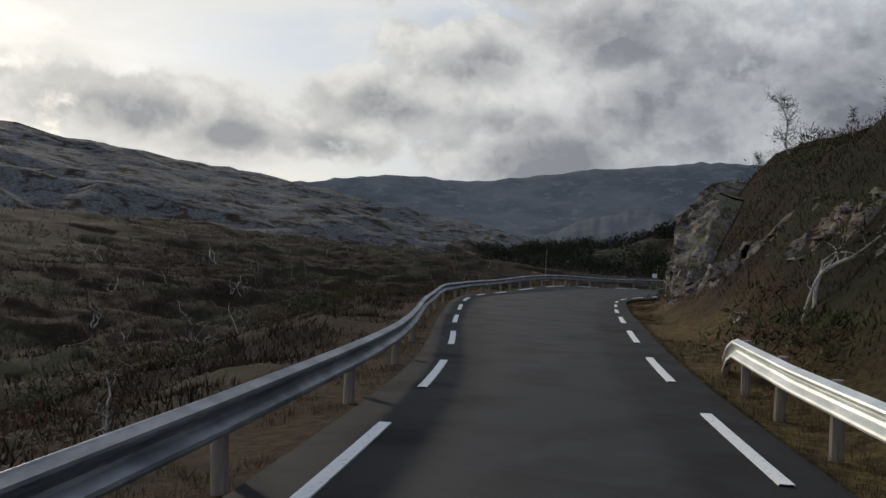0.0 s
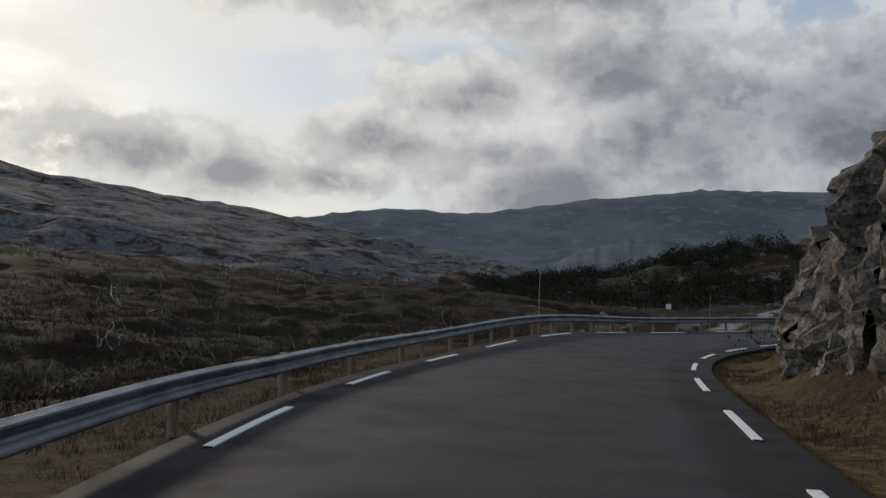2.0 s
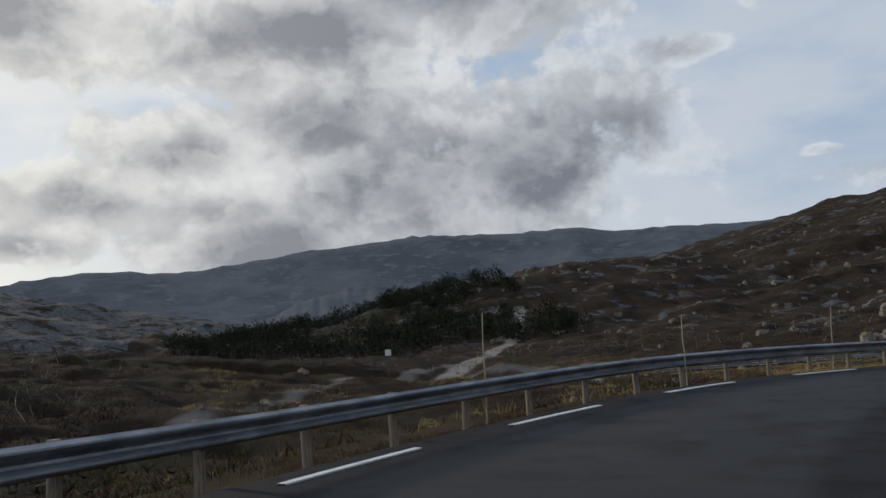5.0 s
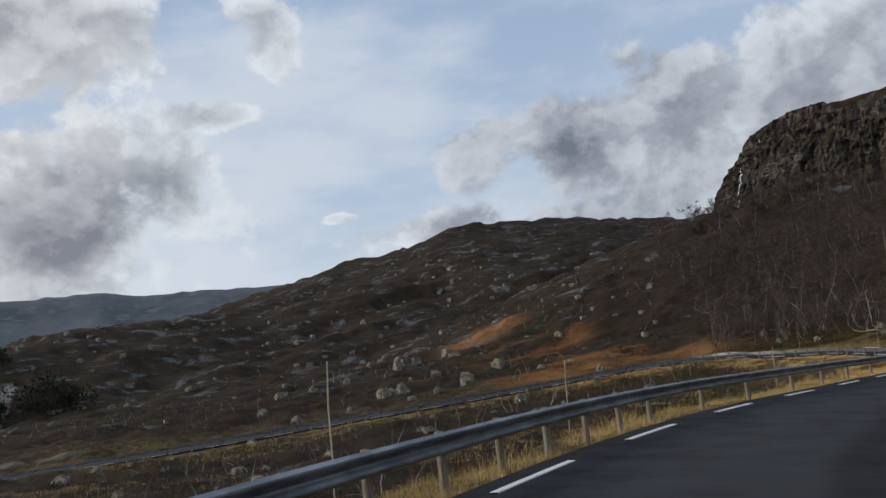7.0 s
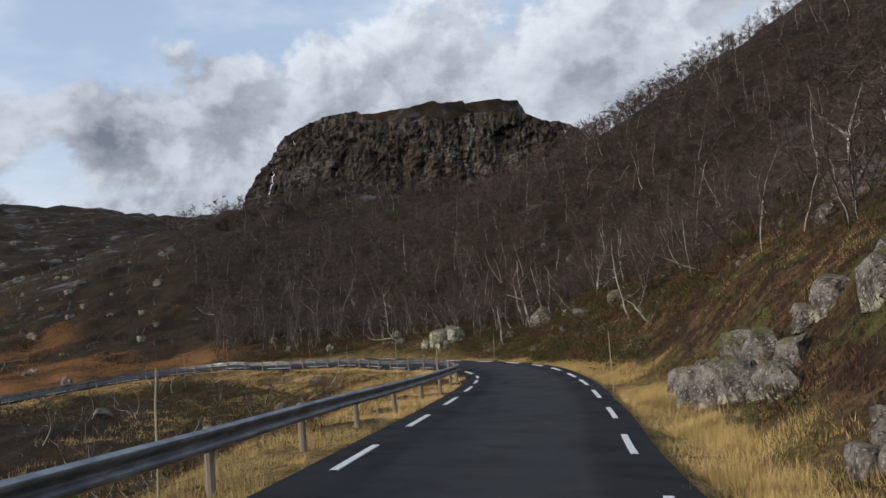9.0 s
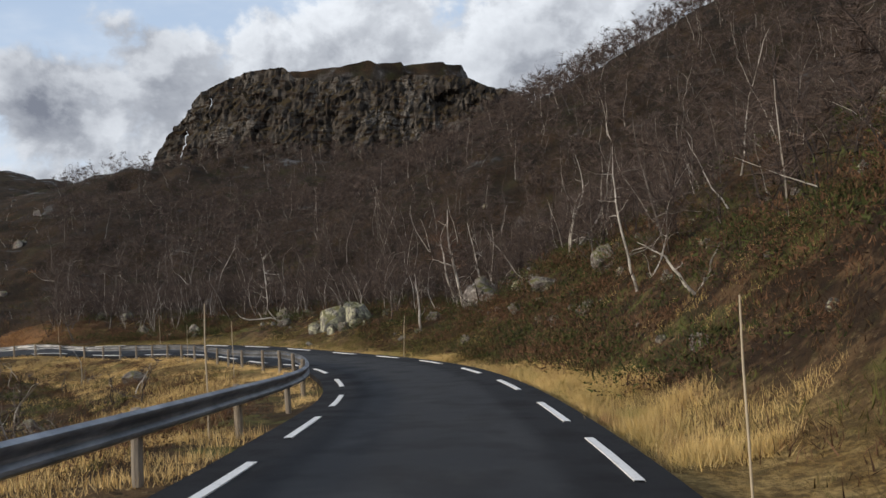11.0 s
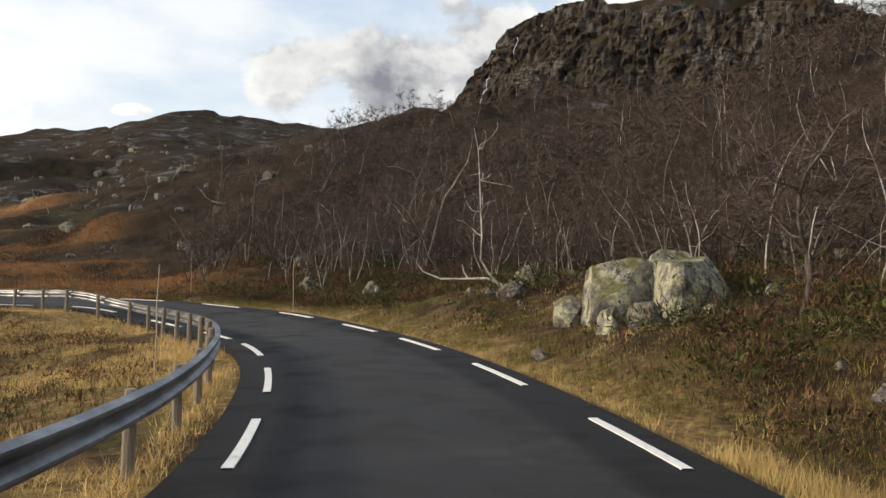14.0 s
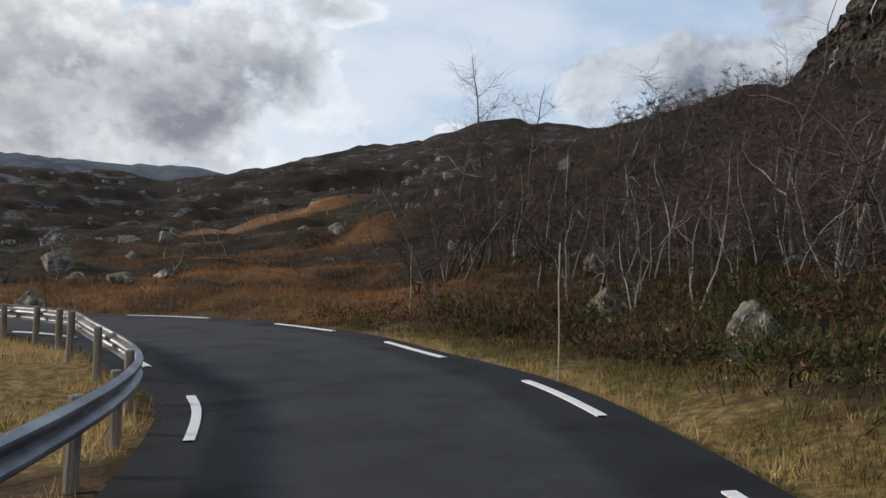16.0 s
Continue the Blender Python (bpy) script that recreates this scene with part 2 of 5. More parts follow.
    steep = k.step(k.math("SUBTRACT", 1.0, sep.outputs[2]), 0.26, 0.46)
    patchy = k.math("ADD", k.noise(0.085, 11, 0.70, 0.5, stretch=(1, 1, 2.2)), k.math("MULTIPLY", k.attr("rocky"), 0.12))
    bare = k.step(patchy, 0.57, 0.66)
    # grey bare rock; its wide spread on the west hill also imitates haze
    slab = k.mix(k.step(k.noise(0.7, 9, 0.7), 0.35, 0.68), (0.055, 0.056, 0.058), (0.150, 0.152, 0.156))
    col = k.mix(bare, col, slab)
    col = k.mix(k.math("MULTIPLY", k.math("MULTIPLY", steep, k.step(k.attr("rocky"), -0.9, 0.1)), k.step(k.noise(0.16, 7, 0.65), 0.42, 0.56)), col, rock)
    gravel = k.mix(k.noise(9, 4), (0.16, 0.15, 0.14), (0.34, 0.32, 0.30))
    col = k.mix(k.attr("gravel"), col, gravel)
    k.colour(col)
    return k.bump(k.math("ADD", fine, k.noise(9, 6, 0.7)), 0.9, 0.12).m


def far_material(name, haze_glow):
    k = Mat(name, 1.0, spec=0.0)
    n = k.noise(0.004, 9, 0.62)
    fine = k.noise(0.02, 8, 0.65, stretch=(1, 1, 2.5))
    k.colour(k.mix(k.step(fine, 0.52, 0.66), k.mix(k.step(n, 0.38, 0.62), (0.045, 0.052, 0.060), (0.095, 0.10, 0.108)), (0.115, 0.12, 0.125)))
    # this faint blue-grey emission stands in for haze over the distance
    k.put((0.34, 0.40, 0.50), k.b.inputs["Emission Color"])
    k.b.inputs["Emission Strength"].default_value = haze_glow
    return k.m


def steel_material(name, low, high):
    k = Mat(name, 0.45, 0.9, 0.5)
    n = k.noise(1.2, 6, 0.65, stretch=(1, 1, 4))
    k.colour(k.mix(k.step(n, 0.35, 0.7), low, high))
    k.rough(k.math("ADD", 0.38, k.math("MULTIPLY", k.noise(4, 5), 0.25)))
    return k.bump(k.noise(60, 4), 0.1, 0.002).m


def wood_material():
    k = Mat("weathered_wood", 0.85)
    g = k.noise(9, 6, 0.65, stretch=(6, 6, 0.5))
    base = k.mix(k.step(g, 0.3, 0.7), (0.10, 0.08, 0.06), (0.30, 0.25, 0.19))
    k.colour(k.mix(k.math("MULTIPLY", k.random(), 0.5), base, (0.22, 0.20, 0.18)))
    return k.bump(g, 0.4, 0.01).m


ASPHALT, PAINT, GROUND, FAR, WOOD = asphalt_material(), paint_material(), ground_material(), far_material("hazy_far_mountain", 0.10), wood_material()
NEARER = far_material("hazy_far_hills", 0.07)
STEEL = steel_material("galvanised_steel", (0.15, 0.16, 0.178), (0.33, 0.34, 0.36))
NEW_STEEL = steel_material("bright_galvanised_steel", (0.55, 0.59, 0.58), (0.78, 0.80, 0.79))

# ---- mesh helpers ----


def grid_mesh(name, pts, mat, smooth=True):
    """A sheet from an array of rows and columns of points."""
    r, c = pts.shape[:2]
    i = np.arange(r * c).reshape(r, c)
    quads = np.stack([i[:-1, :-1], i[:-1, 1:], i[1:, 1:], i[1:, :-1]], -1).reshape(-1, 4)
    me = bpy.data.meshes.new(name)
    me.vertices.add(r * c)
    me.vertices.foreach_set("co", pts.reshape(-1).astype(np.float32))
    me.loops.add(quads.size)
    me.loops.foreach_set("vertex_index", quads.reshape(-1).astype(np.int32))
    me.polygons.add(len(quads))
    me.polygons.foreach_set("loop_start", np.arange(0, quads.size, 4, dtype=np.int32))
    me.polygons.foreach_set("loop_total", np.full(len(quads), 4, dtype=np.int32))
    me.update(calc_edges=True)
    me.polygons.foreach_set("use_smooth", np.full(len(quads), smooth))
    me.materials.append(mat)
    return me


def point_attr(me, name, values):
    a = me.attributes.new(name, "FLOAT", "POINT")
    a.data.foreach_set("value", np.ravel(values).astype(np.float32))


def part(name, bm, material, parent, label=""):
    me = bpy.data.meshes.new(name)
    bm.to_mesh(me)
    bm.free()
    me.materials.append(material)
    ob = new(name, me)
    ob.parent = parent
    return tagged(ob, label)


# ---- the road's line: x, y, z, metres to the left and right edge line, rise of the left edge ----
ROAD = [
    (-1.20, -24.00, 3.663, 1.34, 1.80, 0.000),
    (-0.60, -12.00, 3.193, 1.55, 1.86, 0.000),
    (0.00, 0.00, 2.704, 1.60, 1.90, 0.001),
    (0.61, 11.41, 2.397, 1.54, 1.79, -0.028),
    (1.28, 23.03, 2.139, 2.54, 2.17, -0.035),
    (2.25, 34.43, 1.810, 3.53, 2.55, 0.023),
    (4.64, 46.26, 1.363, 4.36, 2.11, 0.018),
    (8.18, 55.33, 1.118, 4.50, 1.69, 0.107),
    (13.52, 63.45, 0.858, 4.40, 1.60, 0.035),
    (21.00, 70.02, 0.769, 3.41, 1.72, 0.016),
    (29.86, 74.33, 0.366, 2.72, 1.82, 0.051),
    (40.43, 76.96, -0.257, 2.74, 1.87, 0.116),
    (53.10, 78.63, -1.076, 2.74, 1.63, 0.157),
    (64.26, 79.78, -1.737, 2.91, 1.64, 0.149),
    (75.48, 81.54, -2.178, 2.57, 1.71, 0.081),
    (86.30, 84.57, -2.652, 1.85, 2.24, 0.003),
    (96.05, 88.95, -3.022, 1.63, 2.85, 0.036),
    (105.45, 94.88, -3.439, 1.79, 2.65, -0.033),
    (113.12, 102.11, -3.483, 1.65, 2.38, -0.055),
    (119.20, 111.00, -3.628, 2.18, 2.51, -0.116),
    (121.40, 115.60, -3.475, 3.50, 1.70, -0.016),
    (122.20, 120.60, -3.553, 3.62, 2.10, -0.025),
    (120.60, 126.00, -3.665, 3.11, 2.77, -0.028),
    (115.50, 131.20, -3.874, 2.55, 2.20, -0.030),
    (104.50, 136.20, -4.383, 2.10, 1.73, 0.000),
    (92.00, 141.00, -4.741, 2.05, 1.87, 0.000),
    (79.00, 146.00, -5.000, 2.00, 2.00, 0.000),
    (66.00, 151.00, -5.300, 2.00, 2.00, 0.000),
    (52.00, 157.00, -5.500, 2.00, 2.00, 0.000),
    (38.00, 163.00, -5.700, 2.00, 2.00, 0.000),
    (20.00, 168.00, -5.900, 2.00, 2.00, 0.000),
    (0.00, 170.00, -6.300, 2.00, 2.00, 0.000),
]


def smooth_line(stations, step):
    """Catmull-Rom through the stations, then even steps along it."""
    p = np.array(stations, float)
    p = np.vstack([2 * p[0] - p[1], p, 2 * p[-1] - p[-2]])
    out = []
    for a, b, c, d in zip(p[:-3], p[1:-2], p[2:-1], p[3:]):
        u = np.linspace(0, 1, 40, endpoint=False)[:, None]
        out.append(0.5 * (2 * b + (c - a) * u + (2 * a - 5 * b + 4 * c - d) * u * u + (3 * b - a - 3 * c + d) * u**3))
    q = np.vstack(out + [p[-2:-1]])
    s = np.r_[0, np.cumsum(np.linalg.norm(np.diff(q[:, :2], axis=0), axis=1))]
    at = np.arange(0, s[-1], step)
    return np.stack([np.interp(at, s, q[:, k]) for k in range(q.shape[1])], 1)


ROAD_LINE = smooth_line(ROAD, 0.5)
TRACK = smooth_line([(36, 164, -5.7, 1.6, 1.6), (44, 182, -5.6, 1.6, 1.6), (54, 205, -5.2, 1.6, 1.6), (68, 238, -4.6, 1.6, 1.6), (84, 275, -3.6, 1.6, 1.6), (105, 322, -2.8, 1.6, 1.6)], 1.0)
LANE = smooth_line([(6, 117, 0, 1, 1), (11, 126, 0, 1, 1), (17, 138, 0, 1, 1), (25, 156, 0, 1, 1), (34, 173, 0, 1, 1), (45, 189, 0, 1, 1)], 1.0)
YARD = smooth_line([(38, 170, 0, 1, 1), (48, 167, 0, 1, 1), (58, 163, 0, 1, 1)], 1.0)


def sides(line):
    """Unit vectors to the left of a line."""
    t = np.gradient(line[:, :2], axis=0)
    t /= np.linalg.norm(t, axis=1)[:, None]
    return np.stack([-t[:, 1], t[:, 0]], 1)


ROAD_LEFT = sides(ROAD_LINE)


def road_at(offset_left, lift=0.0, side=1):
    """Points along the road that lie so far outside its edge line on one side (1 left, -1 right)."""
    out = ROAD_LINE[:, :3].copy()
    reach = ROAD_LINE[:, 3] if side > 0 else ROAD_LINE[:, 4]
    out[:, :2] += side * ROAD_LEFT * (reach + offset_left)[:, None]
    out[:, 2] += lift + side * ROAD_LINE[:, 5] / 2 * (reach + offset_left)
    return out


# ---- the ground ----


def near_line(x, y, line):
    """Distance to a line, its index there and the side (positive left)."""
    d2, idx = np.full(x.shape, 1e12), np.zeros(x.shape, int)
    for k in range(0, len(line)):
        e = (x - line[k, 0]) ** 2 + (y - line[k, 1]) ** 2
        m = e < d2
        d2[m], idx[m] = e[m], k
    left = sides(line)
    lat = (x - line[idx, 0]) * left[idx, 0] + (y - line[idx, 1]) * left[idx, 1]
    return np.sqrt(d2), idx, lat


def ridge(x, y, crest, slope, r):
    """The height of a ridge that falls off on both sides of its crest."""
    best = np.full(x.shape, -1e9)
    for a, b in zip(crest[:-1], crest[1:]):
        a, b = np.array(a, float), np.array(b, float)
        ab = b[:2] - a[:2]
        u = (((x - a[0]) * ab[0] + (y - a[1]) * ab[1]) / (ab @ ab)).clip(0, 1)
        d = np.hypot(x - a[0] - u * ab[0], y - a[1] - u * ab[1])
        best = np.maximum(best, a[2] + u * (b[2] - a[2]) - slope * (np.sqrt(d * d + r * r) - r))
    return best


def soft_max(parts, k):
    """The greatest of the parts, rounded where two of them meet."""
    m = parts[0]
    for p in parts[1:]:
        m = np.maximum(m, p) + k * np.clip(1 - np.abs(m - p) / k, 0, 1) ** 2 / 4
    return m


def value_noise(x, y, scale, octaves, seed):
    """Smooth lattice noise, about -1 to 1."""
    rng = np.random.default_rng(seed)
    table = rng.uniform(-1, 1, (256, 256))
    out, amp = np.zeros(x.shape), 1.0
    for o in range(octaves):
        u, v = x / scale * 2**o + 17.3 * o, y / scale * 2**o + 5.1 * o
        i, j = np.floor(u).astype(int), np.floor(v).astype(int)
        fu, fv = u - i, v - j
        fu, fv = fu * fu * (3 - 2 * fu), fv * fv * (3 - 2 * fv)
        a, b = table[i % 256, j % 256], table[(i + 1) % 256, j % 256]
        c, d = table[i % 256, (j + 1) % 256], table[(i + 1) % 256, (j + 1) % 256]
        out += amp * ((a * (1 - fu) + b * fu) * (1 - fv) + (c * (1 - fu) + d * fu) * fv)
        amp *= 0.5
    return out


NORTH_EAST = [(20, 405, -2), (78, 387, 6), (103, 381, 11), (119, 386, 14), (143, 388, 19.5), (168, 398, 22.5), (209, 411, 25), (246, 424, 29.5), (272, 458, 30), (330, 520, 42), (387, 572, 51), (411, 561, 57), (394, 496, 60), (375, 440, 60), (405, 436, 66), (430, 428, 71.5), (455, 430, 75), (475, 432, 77), (490, 438, 73.5), (497, 441, 71.5), (512, 440, 75), (537, 436, 80), (551, 418, 76), (556, 390, 66), (560, 360, 59), (570, 320, 50)]
WEST = [(-1300, 500, 185), (-640, 690, 111), (-473, 765, 84), (-386, 813, 64), (-285, 854, 40), (-247, 865, 35), (-219, 873, 27), (-115, 893, 14), (-55, 898, 5), (29, 900, -20), (90, 880, -40)]
SOUTH_EAST = [(292, 87, 37), (262, 78, 34), (246, 71, 36), (247, 64, 40), (243, 58, 44), (238, 45, 51), (232, 20, 64), (225, -60, 90)]
EAST = [(258, 84, 28), (263, 102, 31), (266, 120, 29), (267, 147, 30), (262, 172, 30), (247, 190, 24), (240, 205, 19), (236, 225, 13)]
HOME = [(30, -200, 25), (24, -30, 13), (22, 20, 12.2), (18.5, 36, 10.4), (20, 44, 9.0), (24, 50, 8), (45, 52, 8), (75, 54, 9), (100, 58, 9), (118, 66, 6)]


CRAG_TOP = ([86, 97, 110, 111, 116, 124, 135, 147, 160, 168, 171, 176, 181, 186, 191, 195, 199], [47, 52.5, 55, 60, 61, 61.3, 61, 60.4, 60.4, 60.4, 60, 58, 56, 54, 51, 47, 41])


def land(x, y):
    """The height of the open land."""
    floor_z = -6.8 - 0.022 * np.clip(y - 190, 0, 900) + 0.008 * np.clip(x - 120, 0, 400)
    gorge = np.clip((y - 172) / 110, 0, 1) * np.clip((12 - x) / 70, 0, 1)
    floor_z = floor_z - 42 * gorge * gorge * (3 - 2 * gorge)
    bench = ridge(x, y, [(-190, 20, 10), (-130, 110, 8), (-74, 166, 5.0), (-50, 174, 3.0), (-27, 156, -3.0)], 0.13, 38)
    lee = ridge(x, y, [(-60, -60, 1.5), (-22, 10, -1.5), (-12, 45, -3.5)], 0.16, 15)
    home = ridge(x, y, HOME, 0.46, 5)
    ne = ridge(x, y, NORTH_EAST, 0.28, 30)
    west = ridge(x, y, WEST, 0.20, 120)
    se = ridge(x, y, SOUTH_EAST, 0.56, 10)
    east = ridge(x, y, EAST, 0.305, 12)
    bog = ridge(x, y, [(140, 150, -4.0), (175, 215, -1.5), (225, 290, 5)], 0.05, 60)
    z = soft_max([floor_z, bench, lee, home, ne, west, se, east, bog], 4.0)
    rough = value_noise(x, y, 26, 4, 3)
    away = np.hypot(x - 60, y - 90)
    z = z + rough * np.clip(away / 110, 0.25, 3.0) * 0.9 + 0.35 * value_noise(x, y, 5, 3, 4) * np.clip(away / 60, 0.6, 1.5)
    z = z - 10 * np.exp(-(((x - 286) / 52) ** 2 + ((y - 440) / 60) ** 2))
    # knolls of bare rock with short steep sides, out on the hills
    knoll = value_noise(x * 1.0 + y * 0.25, y * 1.5, 42, 4, 14)
    z = z + np.clip((knoll - 0.18) * 4.5, 0, 1) * np.clip((away - 130) / 120, 0, 1) * (2.2 + 2.2 * value_noise(x, y, 90, 2, 15)) * (y > 120)
    # the crag: a plateau with a steep face towards the road
    px, py = (x - 322) / 41, (y - 148) / 54
    q = np.sqrt(px**2 + py**2) + 0.05 * value_noise(x, y, 18, 5, 9)
    lift = np.clip((1.05 - q) / 0.16, 0, 1)
    top = np.interp(y, CRAG_TOP[0], CRAG_TOP[1]) + 0.5 * value_noise(x, y, 7, 3, 12)
    return z + (lift * lift * (3 - 2 * lift)) * np.clip(top - z, 0, 60)


X0, X1, Y0, Y1, CELL = -25, 150, -18, 178, 0.75


def axis(lo, hi, reach):
    """Even cells in the middle, then slowly and at last quickly growing ones."""
    mid = np.arange(lo, hi, CELL)
    grow = np.cumsum(np.r_[CELL * 1.02 ** np.arange(1, 138), CELL * 1.02**138 * 1.10 ** np.arange(1, 60)])
    grow = grow[grow < reach]
    back = np.cumsum(CELL * 1.08 ** np.arange(1, 110))
    back = back[back < reach]
    return np.r_[lo - back[::-1], mid, mid[-1] + grow]


gx, gy = np.meshgrid(axis(X0, X1, 4300), axis(Y0, Y1, 4300), indexing="ij")


def ground_height(x, y):
    """The land, cut and filled for the roads; also what the verge and gravel cover."""
    z = land(x, y)
    verge, gravel, off = np.zeros(x.shape), np.zeros(x.shape), np.full(x.shape, 99.0)
    box = (x > -60) & (x < 190) & (y > -60) & (y < 380)
    xs, ys = x[box], y[box]
    zb, vb, gb = z[box], np.zeros(xs.shape), np.zeros(xs.shape)
    d, i, lat = near_line(xs, ys, TRACK)
    bed = np.convolve(np.pad(land(TRACK[:, 0], TRACK[:, 1]), 12, mode='edge'), np.ones(25) / 25, 'valid')
    bed = bed + (TRACK[:, 2] - bed) * np.clip(1 - np.arange(len(TRACK)) / 45, 0, 1)
    w = np.clip((d - 2.2) / 5, 0, 1)
    zb = bed[i] * (1 - w) + zb * w
    gb = np.clip((2.0 - d) / 0.5, 0, 1)
    for bed_line, half in ((LANE, 1.3), (YARD, 1.0)):
        d = near_line(xs, ys, bed_line)[0]
        gb = np.maximum(gb, np.clip((half + 0.8 * value_noise(xs, ys, 4.0, 3, 29) - d) / 1.2, 0, 0.6))
    d, i, lat = near_line(xs, ys, ROAD_LINE)
    out = np.where(lat > 0, d - ROAD_LINE[i, 3], d - ROAD_LINE[i, 4])
    zr = ROAD_LINE[i, 2] + ROAD_LINE[i, 5] * np.clip(lat / 2.0, -1.6, 2.4)
    shoulder = np.where(lat > 0, np.interp(xs, [0, 20, 45, 60, 80, 110], [1.15, 1.5, 1.8, 1.8, 1.45, 1.3]), 0.9)
    fall = np.where(lat > 0, 9.0, 6.0)
    w = np.clip((out - shoulder) / fall, 0, 1)
    w = w * w * (3 - 2 * w)
    bumpy = 0.06 * value_noise(xs, ys, 1.6, 3, 21) * np.clip(out - 0.5, 0, 1) + 0.24 * value_noise(xs, ys, 2.6, 3, 22) * np.clip((out - 1.6) / 2, 0, 1)
    rise = np.interp(xs, [-60, 8, 30, 48, 80, 92, 105, 113, 123, 131], [1.7, 1.4, 0.8, 0.55, 0.5, 0.40, 0.46, 0.44, 0.34, 0.25])
    cap = zr + 0.2 + rise * out * (1 + (np.clip(out, 0, 90) / 22) ** 2)
    zb = np.where((lat < 0) & (out < 90), np.minimum(zb, cap) - 0.8 * np.clip(1 - np.abs(zb - cap) / 1.6, 0, 1) ** 2 / 4, zb)
    zb = (zr - 0.10 - 0.10 * np.clip(out - 0.4, 0, 1)) * (1 - w) + zb * w + bumpy
    # the low bank under the wood, up to its nose at the last bend
    nose = np.clip((np.where(xs < 128, 102 + (xs - 113) * 1.45, 124 + (xs - 128) * 0.66) - ys) / 4.5 + 0.7, 0, 1) * np.clip((xs - 107) / 4, 0, 1) * (lat < 0)
    level = np.clip((xs - 121.5) / 4.5, 0, 1)
    foot = np.interp(out, [0.9, 4.6, 8, 20, 40], [-0.15, 1.2, 1.7, 2.2, 2.2]) * (1 - level) + np.interp(out, [1.5, 5.5, 9, 20, 40], [-0.12, 0.2, 1.4, 2.2, 2.2]) * level
    foot = zr + foot + 0.8 * bumpy
    zb = np.where(out > 0.9, zb + nose * np.maximum(foot - zb, 0), zb)
    zb = np.where(out < 0.42, zr - 0.16, zb)
    dry = np.where(lat > 0, np.clip((xs - 12) / 40, 0.10, 1), np.clip((xs - 8) / 45, 0.4, 1))
    wide = np.where(lat > 0, np.where(xs > 55, 4.0, 1.6), np.interp(xs, [0, 50, 75, 90, 105], [1.0, 1.3, 1.6, 1.2, 0.5])) * (1 + 0.6 * value_noise(xs, ys, 3.0, 2, 23))
    vb = np.clip(1.4 - (out - wide) / np.where((lat > 0) & (xs > 55), 4.0, 1.6), 0, 1) * (out > 0) * dry
    vb = np.where((lat > 0) & (xs > 55), vb * np.clip((value_noise(xs, ys, 5.0, 3, 81) + 0.3) * 4, 0.1, 1), vb)
    z[box], verge[box], gravel[box], off[box] = zb, vb, gb, out
    return z, verge, gravel, off


gz, g_verge, g_gravel, g_off = ground_height(gx, gy)
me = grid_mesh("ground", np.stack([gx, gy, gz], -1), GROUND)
point_attr(me, "verge", g_verge), point_attr(me, "gravel", g_gravel)


def bog_at(x, y):
    """Where rust-coloured bog grass grows: a few soft patches."""
    out = np.zeros(np.shape(x))
    for cx, cy, a, b in ((126, 137, 15, 13), (137, 150, 9, 8), (147, 172, 14, 9), (163, 197, 12, 8), (118, 146, 10, 7), (118, 137, 20, 7)):
        out = np.maximum(out, np.exp(-((((x - cx) / a) ** 2 + ((y - cy) / b) ** 2) ** 2)))
    return out


point_attr(me, "bog", bog_at(gx, gy))
point_attr(me, "mat", np.clip(1.4 - g_off / 14, 0, 1) * np.clip((gx - 40) / 15, 0, 1))
# the west hill gets most bare rock, partly as a stand-in for haze
rocky = np.where(((gy > 470) & (gx < 160)) | ((gy > 240) & (gx < -25)), 1.3, np.where((gx < 30) & (gy < 300), -0.5, 0.24))
rocky = rocky - 0.5 * np.clip((gx - 60) / 30, 0, 1) * np.clip((190 - gy) / 25, 0, 1) - 1.6 * np.clip(1.3 - g_off / 20, 0, 1)
point_attr(me, "rocky", rocky)
# bench mask: the slopes that take the darkest ground mottling
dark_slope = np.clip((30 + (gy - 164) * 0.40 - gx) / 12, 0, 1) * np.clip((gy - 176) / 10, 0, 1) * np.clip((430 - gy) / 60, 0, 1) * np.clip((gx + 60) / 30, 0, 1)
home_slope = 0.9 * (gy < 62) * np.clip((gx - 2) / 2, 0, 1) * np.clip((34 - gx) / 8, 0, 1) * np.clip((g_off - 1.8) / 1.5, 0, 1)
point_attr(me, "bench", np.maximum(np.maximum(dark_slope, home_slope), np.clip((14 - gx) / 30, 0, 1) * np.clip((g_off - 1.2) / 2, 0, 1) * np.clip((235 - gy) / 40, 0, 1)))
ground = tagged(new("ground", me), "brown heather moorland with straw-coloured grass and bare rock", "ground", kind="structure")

# ---- the far mountains ----


def far_range(name, crest, label, material):
    """A long ridge; crest: bearing (left of +y), height, distance."""
    c = np.array(crest, float)
    az = np.linspace(c[0, 0], c[-1, 0], 260)
    h, dist = np.interp(az, c[:, 0][::1], c[:, 1]), np.interp(az, c[:, 0], c[:, 2])
    h = h + 5 * value_noise(az * 40, az * 0, 30, 5, 31)
    rows = []
    for f in np.linspace(0, 1, 24):
        r = dist * (1 - 0.33 * (1 - f))
        z = -60 + (h + 60) * f**1.3 + 14 * f * (1 - f) * 4 * value_noise(az * 30 + 100 * f, az * 3 + 900 * f, 60, 4, 33)
        rows.append(np.stack([-np.sin(np.radians(az)) * r, np.cos(np.radians(az)) * r, z], 1))
    back = rows[-1].copy()
    back[:, :2] *= 1.1
    back[:, 2] -= 120
    return tagged(new(name, grid_mesh(name, np.array(rows + [back]), material)), label, "mountain", kind="structure")


